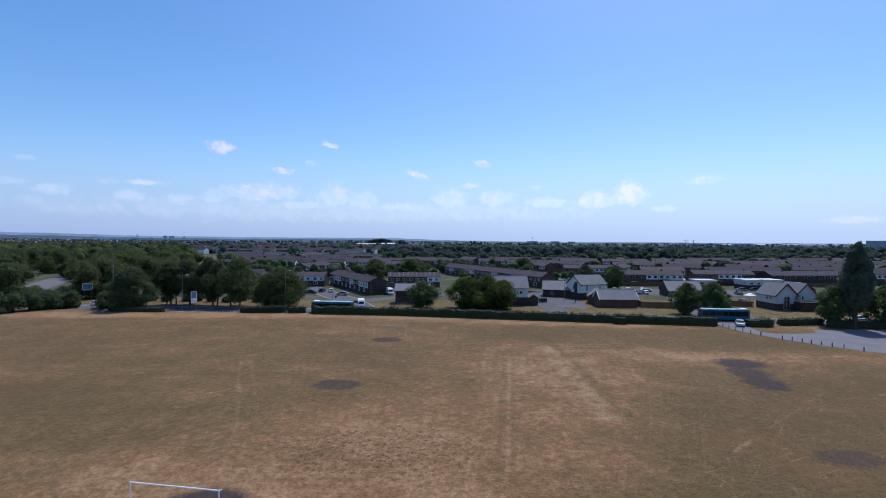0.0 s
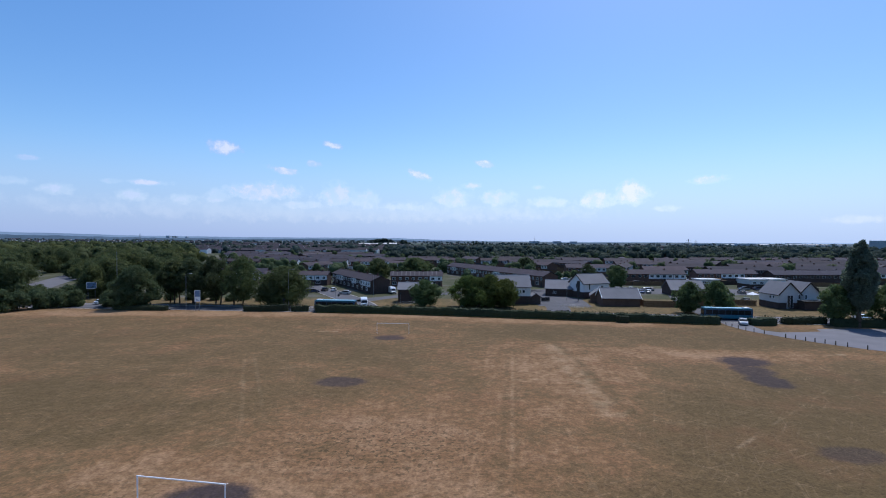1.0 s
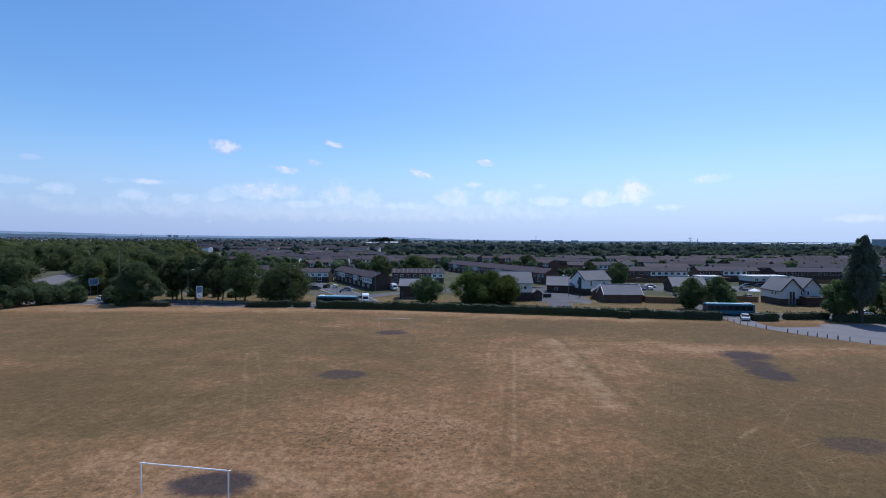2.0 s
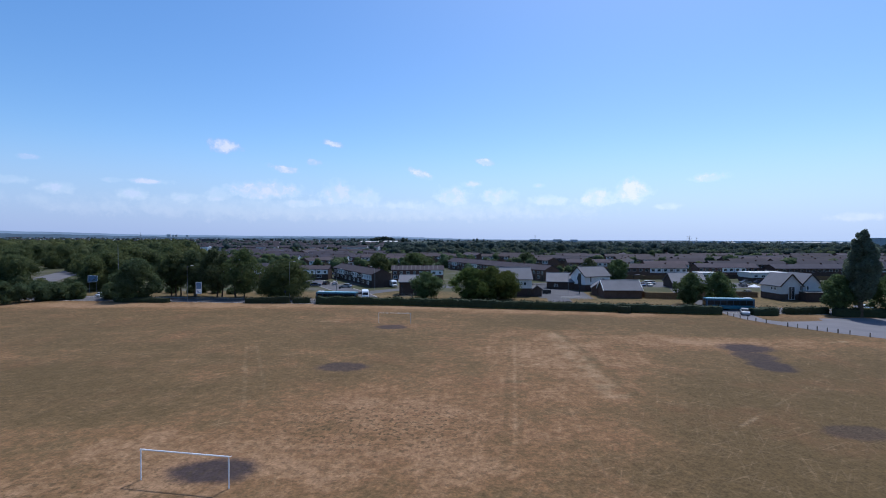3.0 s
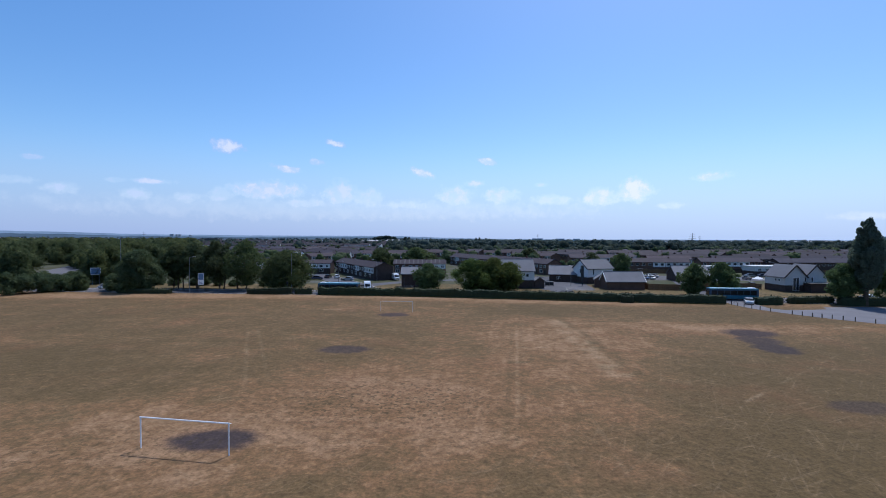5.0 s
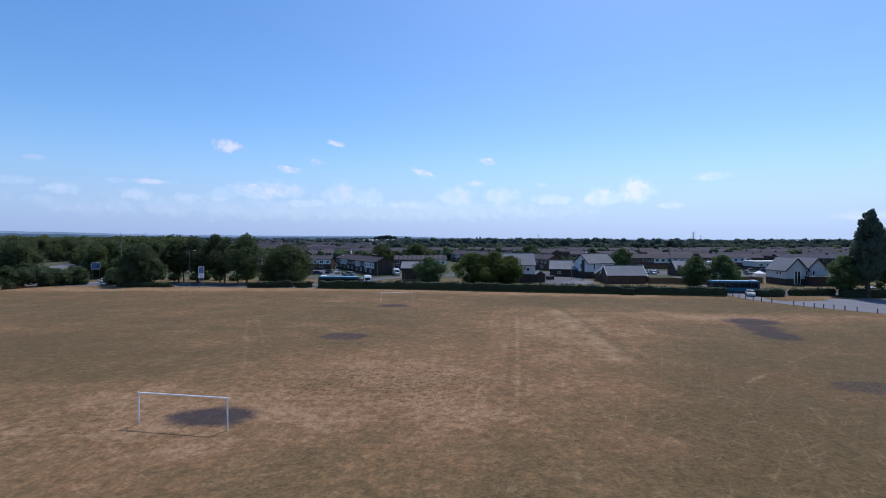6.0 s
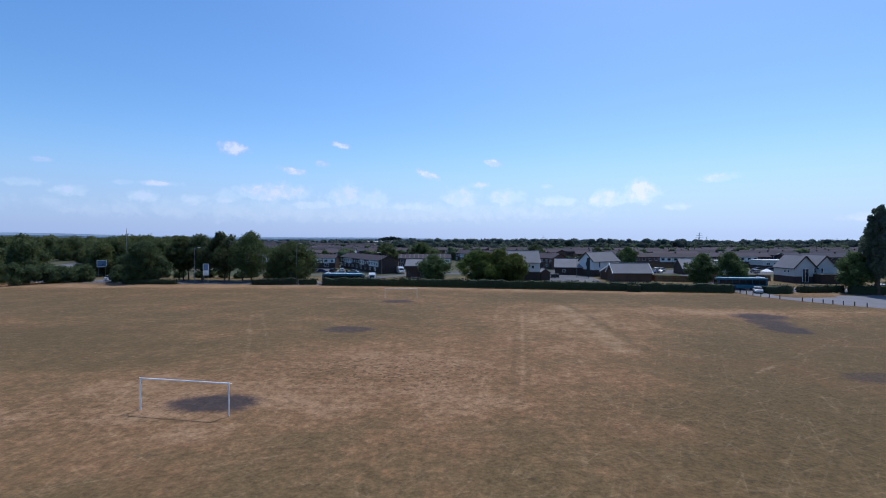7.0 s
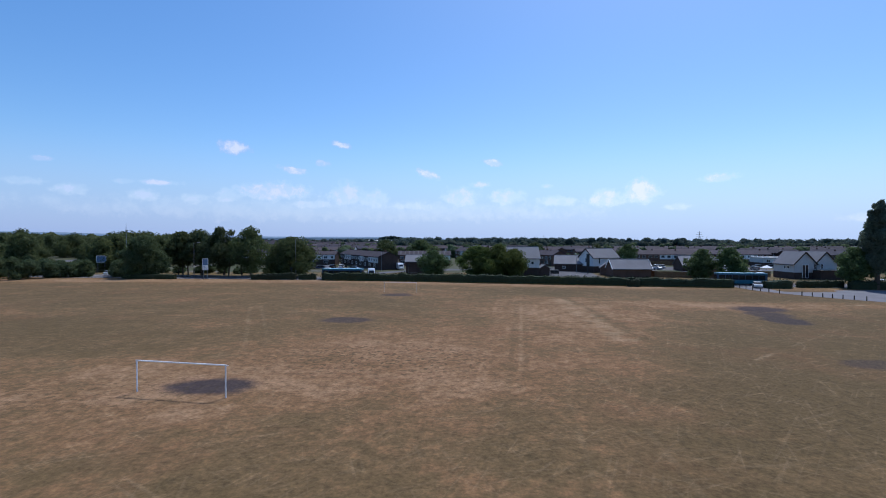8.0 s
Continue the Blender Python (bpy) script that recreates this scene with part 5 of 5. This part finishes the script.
def sign_board(x, y, w, z0, z1, turn, label, face, split=0.42):
    root = thing("sign_board", pose(x, y, 0, 0, 0, turn), label, "sign")
    for sx in (-w * 0.35, w * 0.35):
        part("post", tube((sx, 0.06, -0.1), (sx, 0.06, z1), 0.06, sides=8), STEEL, root)
    part("board", box(-w / 2, w / 2, -0.04, 0.04, z0, z1, 0.02), WHITE, root)
    part("face", box(-w / 2 + 0.12, w / 2 - 0.12, -0.05, -0.035, z0 + (z1 - z0) * split, z1 - 0.12), face, root, "blue printed face")
    for k in range(3 if split > 0.3 else 0):
        part("text_bar", box(-w / 2 + 0.3, w / 2 - 0.3 - 0.3 * k, -0.053, -0.038, z0 + 0.25 + 0.35 * k, z0 + 0.37 + 0.35 * k), SIGN_BLUE, root)


sign_board(-66.9, 138.8, 1.5, 2.6, 5.9, 20, "white and blue notice board on two posts", SIGN_BLUE)
sign_board(-116, 165, 2.8, 3.4, 5.7, 30, "blue roadside sign among the trees", SIGN_BLUE, 0.08)

totem = thing("totem_sign", pose(48.4, 163, 0), "tall dark totem sign beside the yard", "sign")
part("panel", box(-0.5, 0.5, -0.12, 0.12, 2.6, 6.8, 0.03), BLACK, totem)
part("post", box(-0.12, 0.12, -0.1, 0.1, -0.1, 2.6), BLACK, totem)


def road_sign(x, y, h):
    root = thing("road_sign", pose(x, y, 0), "small round road sign on a grey post", "road sign")
    part("post", tube((0, 0, -0.1), (0, 0, h), 0.04, sides=6), STEEL, root)
    part("disc", tube((0, -0.05, h), (0, -0.02, h), 0.35, sides=16), BLACK, root)


road_sign(-29.5, 152, 3)
road_sign(-10.5, 156, 3.2)
road_sign(-43, 141, 3)


def guard_rail(p, q, h=1.0):
    d = Vector((q[0] - p[0], q[1] - p[1], 0))
    root = thing("guard_rail", pose(p[0], p[1], 0, 0, 0, math.degrees(math.atan2(d.y, d.x))), "grey steel pedestrian guard rail", "rail")
    n = round(d.length / 2)
    for i in range(n + 1):
        part("post", tube((i * d.length / n, 0, -0.05), (i * d.length / n, 0, h), 0.03, sides=6), STEEL, root)
    for z in (0.3, 0.65, h):
        part("rail", tube((0, 0, z), (d.length, 0, z), 0.025, sides=6), STEEL, root)


guard_rail((-11.5, 152.5), (-1, 153.5))
guard_rail((38, 147), (47, 146))


mast = thing("mast", pose(-108, 166, 0), "tall slender grey mast among the trees", "mast")
part("column", tube((0, 0, -0.1), (0, 0, 15.9), 0.14, 0.07, 8), STEEL, mast)
part("aerial", tube((0, 0, 15.8), (0, 0, 16.6), 0.03, sides=6), STEEL, mast)

gazebo = thing("gazebo", pose(108.8, 166, 0, 0, 0, 12), "white garden gazebo with a pointed canopy", "gazebo")
bm = bmesh.new()
bmesh.ops.create_cone(bm, cap_ends=True, segments=4, radius1=1.9, radius2=0.05, depth=0.9, matrix=Matrix.Translation((0, 0, 2.55)) @ Matrix.Rotation(radians(45), 4, "Z"))
part("canopy", bm, WHITE, gazebo)
for sx in (-1.45, 1.45):
    for sy in (-1.45, 1.45):
        part("leg", tube((sx, sy, -0.05), (sx, sy, 2.15), 0.03, sides=6), STEEL, gazebo)


# ---- vehicles ----
def wheel(parent, x, y, r=0.32, w=0.22):
    t = part("wheel", tube((x, y - w / 2, r), (x, y + w / 2, r), r, sides=18), RUBBER, parent)
    part("rim", tube((x, y - w / 2 - 0.01, r), (x, y + w / 2 + 0.01, r), r * 0.62, sides=12), STEEL, t)


def car(m, colour, label, estate=False):
    paint = CAR_PAINTS[colour]
    root = thing("car", m, label, "car", "parked cars")
    L, W, H = 4.3, 1.76, 1.46
    tail = 2.05 if estate else 1.75
    bm = prism([(-2.1, 0.25), (2.1, 0.25), (2.15, 0.55), (2.05, 0.78), (1.2, 0.92), (-1.95, 0.95), (-2.15, 0.85), (-2.15, 0.45)], "y", -W / 2, W / 2)
    bmesh.ops.bevel(bm, geom=list(bm.edges), offset=0.05, segments=2, affect="EDGES")
    part("body", bm, paint, root)
    bm = prism([(1.15, 0.9), (0.35, 1.4), (-1.2, 1.42), (-tail, 0.92)], "y", -W / 2 + 0.14, W / 2 - 0.14)
    part("glasshouse", bm, CAR_GLASS, root)
    bm = prism([(0.42, 1.37), (0.3, H), (-1.15, H), (-1.35, 1.38)], "y", -W / 2 + 0.13, W / 2 - 0.13)
    part("roof", bm, paint, root)
    for sx in (-1.3, 1.3):
        for sy in (-0.8, 0.8):
            wheel(root, sx, sy)
    for sy in (-0.62, 0.62):
        part("headlight", box(2.06, 2.17, sy - 0.2, sy + 0.2, 0.58, 0.74, 0.02), HEADLAMP, root)
        part("tail_light", box(-2.18, -2.1, sy - 0.16, sy + 0.16, 0.65, 0.85, 0.02), CAR_PAINTS["red"], root)
    for sy in (-1, 1):
        part("wing_mirror", box(0.75, 0.95, sy * (W / 2 + 0.08) - 0.09, sy * (W / 2 + 0.08) + 0.09, 0.92, 1.06, 0.02), paint, root)
    return root


def van(m, label):
    root = thing("van", m, label, "van")
    bm = prism([(-2.8, 0.4), (2.75, 0.4), (2.85, 0.9), (2.5, 1.2), (1.75, 1.95), (1.4, 2.4), (1.1, 2.5), (-2.7, 2.5), (-2.82, 2.3)], "y", -0.98, 0.98)
    bmesh.ops.bevel(bm, geom=list(bm.edges), offset=0.07, segments=2, affect="EDGES")
    part("body", bm, CAR_PAINTS["white"], root)
    bm = bmesh.new()
    q = [bm.verts.new(c) for c in ((2.5, -0.86, 1.24), (2.5, 0.86, 1.24), (1.8, 0.8, 1.96), (1.8, -0.8, 1.96))]
    bm.faces.new(q)
    r = bmesh.ops.extrude_face_region(bm, geom=bm.faces[:])
    bmesh.ops.translate(bm, vec=(0.04, 0, 0.04), verts=[v for v in r["geom"] if isinstance(v, bmesh.types.BMVert)])
    part("windscreen", bm, CAR_GLASS, root)
    for sy in (-1, 1):
        part("side_window", box(0.9, 1.75, sy * 0.985 - 0.01, sy * 0.985 + 0.01, 1.3, 1.85), CAR_GLASS, root)
        part("headlight", box(2.74, 2.88, sy * 0.75 - 0.14, sy * 0.75 + 0.14, 0.85, 1.1, 0.03), HEADLAMP, root)
        part("wing_mirror", box(1.7, 1.85, sy * 1.12 - 0.1, sy * 1.12 + 0.1, 1.35, 1.65, 0.02), BLACK, root)
        for sx in (-1.7, 1.85):
            wheel(root, sx, sy * 0.86, 0.36)
    part("grille", box(2.8, 2.89, -0.5, 0.5, 0.6, 0.85, 0.02), BLACK, root)
    return root


def bus(m, label):
    root = thing("bus", m, label, "bus")
    L, W = 11.8, 2.5
    part("lower_body", box(-L / 2, L / 2, -W / 2, W / 2, 0.35, 1.25, 0.1), BUS_TEAL, root)
    part("upper_body", box(-L / 2 + 0.03, L / 2 - 0.03, -W / 2 + 0.03, W / 2 - 0.03, 1.25, 2.75, 0.1), BUS_DARK, root)
    part("roof", box(-L / 2 + 0.05, L / 2 - 0.05, -W / 2 + 0.02, W / 2 - 0.02, 2.72, 3.02, 0.12), BUS_TEAL, root, "teal curved roof")
    part("roof_panel", box(-L / 2 + 0.5, L / 2 - 2.2, -W / 2 + 0.4, W / 2 - 0.4, 3.02, 3.07, 0.02), BUS_PALE, root, "pale roof panel")
    part("roof_unit", box(L / 2 - 2.0, L / 2 - 0.5, -0.7, 0.7, 3.0, 3.22, 0.06), WHITE, root)
    for sy in (-1, 1):
        for i in range(7):
            u = -L / 2 + 0.5 + i * 1.55
            part("window", box(u, u + 1.45, sy * (W / 2 - 0.03) - 0.02, sy * (W / 2 - 0.03) + 0.02, 1.4, 2.5, 0.01), CAR_GLASS, root)
        for sx in (-3.3, 3.0):
            wheel(root, sx, sy * 1.1, 0.48, 0.28)
    for sx in (-1, 1):
        part("windscreen", box(sx * L / 2 - 0.03, sx * L / 2 + 0.03, -1.05, 1.05, 1.1, 2.35, 0.02), CAR_GLASS, root)
        part("destination_display", box(sx * L / 2 - 0.03, sx * L / 2 + 0.03, -0.9, 0.9, 2.4, 2.7, 0.02), BLACK, root)
        for sy in (-0.95, 0.95):
            part("headlight", box(sx * L / 2 - 0.03, sx * L / 2 + 0.05, sy - 0.15, sy + 0.15, 0.6, 0.85, 0.02), HEADLAMP, root)
    return root


bus(pose(77, 127, 0.03, 0, 0, -8.5), "dark blue and teal single-deck bus on the main road")
bus(pose(-27.8, 140, 0.03, 0, 0, 174.3), "teal single-deck bus with pale roof behind the hedge")
van(pose(-21.2, 149.5, 0.05, 0, 0, -80), "white panel van waiting at the road junction")
van(pose(-16.2, 184, 0.05, 0, 0, -70), "white high-roofed van parked beside the terrace")
car(pose(76.5, 119.2, 0.04, 0, 0, -116), "silver", "silver car at the car park entrance")
for x, y, turn, c in ((-49.6, 188, 80, "black"), (-46.2, 186, 10, "dark blue"), (-43.5, 192, 85, "black"), (-40, 192, 95, "white"), (-33.4, 181, 170, "silver"), (-55, 196, 85, "grey"),
                      (86, 196, 10, "white"), (92, 190, 75, "black"), (97, 194, 80, "silver"), (103, 190, 70, "dark blue"), (110, 193, 85, "white"), (118, 187, 80, "grey"), (70, 175, 85, "white"),
                      (74, 182, 5, "dark blue"), (112, 127, 80, "white"), (104, 162, 75, "black"), (-103.6, 152.5, 70, "white"), (98, 172, 85, "silver"), (108.5, 121.5, 150, "dark blue"), (64.5, 186, 80, "grey"), (-58, 190, 75, "silver"), (-62, 194, 80, "dark blue")):
    car(pose(x, y, 0.05, 0, 0, turn), c, c + " car parked on the estate road")

# more cars along the estate streets and in its yards, each a copy of one of the first
models = [o for o in bpy.data.objects if o.parent is None and o.name.split(".")[0] == "car"][1:8]
street = random.Random(12)
CAR_SPOTS = [(street.uniform(-70, 190), street.choice((244, 246, 272, 300)), street.choice((0, 85, 92, 180))) for k in range(26)]
CAR_SPOTS += [(66 + 2.7 * k, 197.5 + street.uniform(-0.4, 0.4), street.choice((84, 264))) for k in range(9) if k % 4 != 2]
CAR_SPOTS += [(68 + 2.9 * k, 188.2 + street.uniform(-0.4, 0.4), street.choice((86, 266))) for k in range(6) if k != 3]
CAR_SPOTS += [(-112 + 4.6 * k + street.uniform(-1, 1), 326 + street.uniform(-2, 2), street.choice((0, 88, 92))) for k in range(14)]
CAR_SPOTS += [(206 + 3.1 * k + street.uniform(-0.5, 0.5), 458 + 9 * (k % 2), street.choice((85, 95))) for k in range(30)]
CAR_SPOTS += [(128 + 5.5 * k + street.uniform(-1, 1), 200.5, street.choice((0, 180))) for k in range(6)]
for k, (x, y, turn) in enumerate(CAR_SPOTS):
    if clear_of_rows(x, y) and not (-34 < x < -4 and 214 < y < 250) and not (-78 < x < -44 and y < 230) and not (-20 < x < 18 and y < 245) and not (y > 203 and (132 < x < 150 or 110 < x < 122)):
        copy_thing(models[(k * 3 + k // 7) % len(models)], pose(x, y, 0.02, 0, 0, turn))


# ---- yard and verge clutter ----
def trade_bin(x, y, turn):
    root = thing("trade_bin", pose(x, y, 0.04, 0, 0, turn), "large black wheeled waste bin in the paved yard", "waste bin", "yard bins")
    part("tub", prism([(-0.5, 0.2), (0.5, 0.2), (0.62, 1.15), (-0.62, 1.15)], "x", -0.62, 0.62), BLACK, root)
    part("lid", prism([(-0.68, 1.15), (0.68, 1.15), (0.5, 1.42), (-0.55, 1.36)], "x", -0.68, 0.68), BLACK, root)
    for sx in (-0.5, 0.5):
        for sy in (-0.4, 0.4):
            part("castor", tube((sx - 0.05, sy, 0.1), (sx + 0.05, sy, 0.1), 0.1, sides=10), RUBBER, root)


trade_bin(36.6, 162.6, 6)
trade_bin(38.1, 162.9, -4)


def long_grass():
    """Tall dry grass and weeds along the hedge foot and on the verge beyond it, countless blades."""
    g = np.random.default_rng(61)
    line_x, line_y = (-33, -9, 21, 48.6, 71), (137.4, 134.8, 128.8, 123.4, 119.6)
    n = 26000
    x = g.uniform(-32, 70, n)
    y = np.interp(x, line_x, line_y)
    back = g.random(n) < 0.6
    y = np.where(back, y + 1.2 + 0.8 * g.random(n), y - 1.15 - 0.7 * g.random(n) ** 2)
    hgt = np.where(back, 0.35 + 0.5 * g.random(n), 0.12 + 0.25 * g.random(n) ** 2)
    ang = g.random(n) * 6.28
    wid = 0.05 + 0.05 * g.random(n)
    lean = g.normal(size=(n, 2)) * 0.15
    dx, dy, zero = np.cos(ang) * wid, np.sin(ang) * wid, np.zeros(n)
    v = np.stack([np.stack([x - dx, y - dy, zero], 1), np.stack([x + dx, y + dy, zero], 1), np.stack([x + lean[:, 0], y + lean[:, 1], hgt], 1)], 1).reshape(-1, 3)
    me = quick_mesh("long_grass", v, np.zeros((0, 4), int), np.arange(3 * n).reshape(-1, 3))
    tagged(link_mesh("long_grass", me, DRY_GRASS), "tall dry olive grass along the hedge", "grass", kind="stuff")


long_grass()
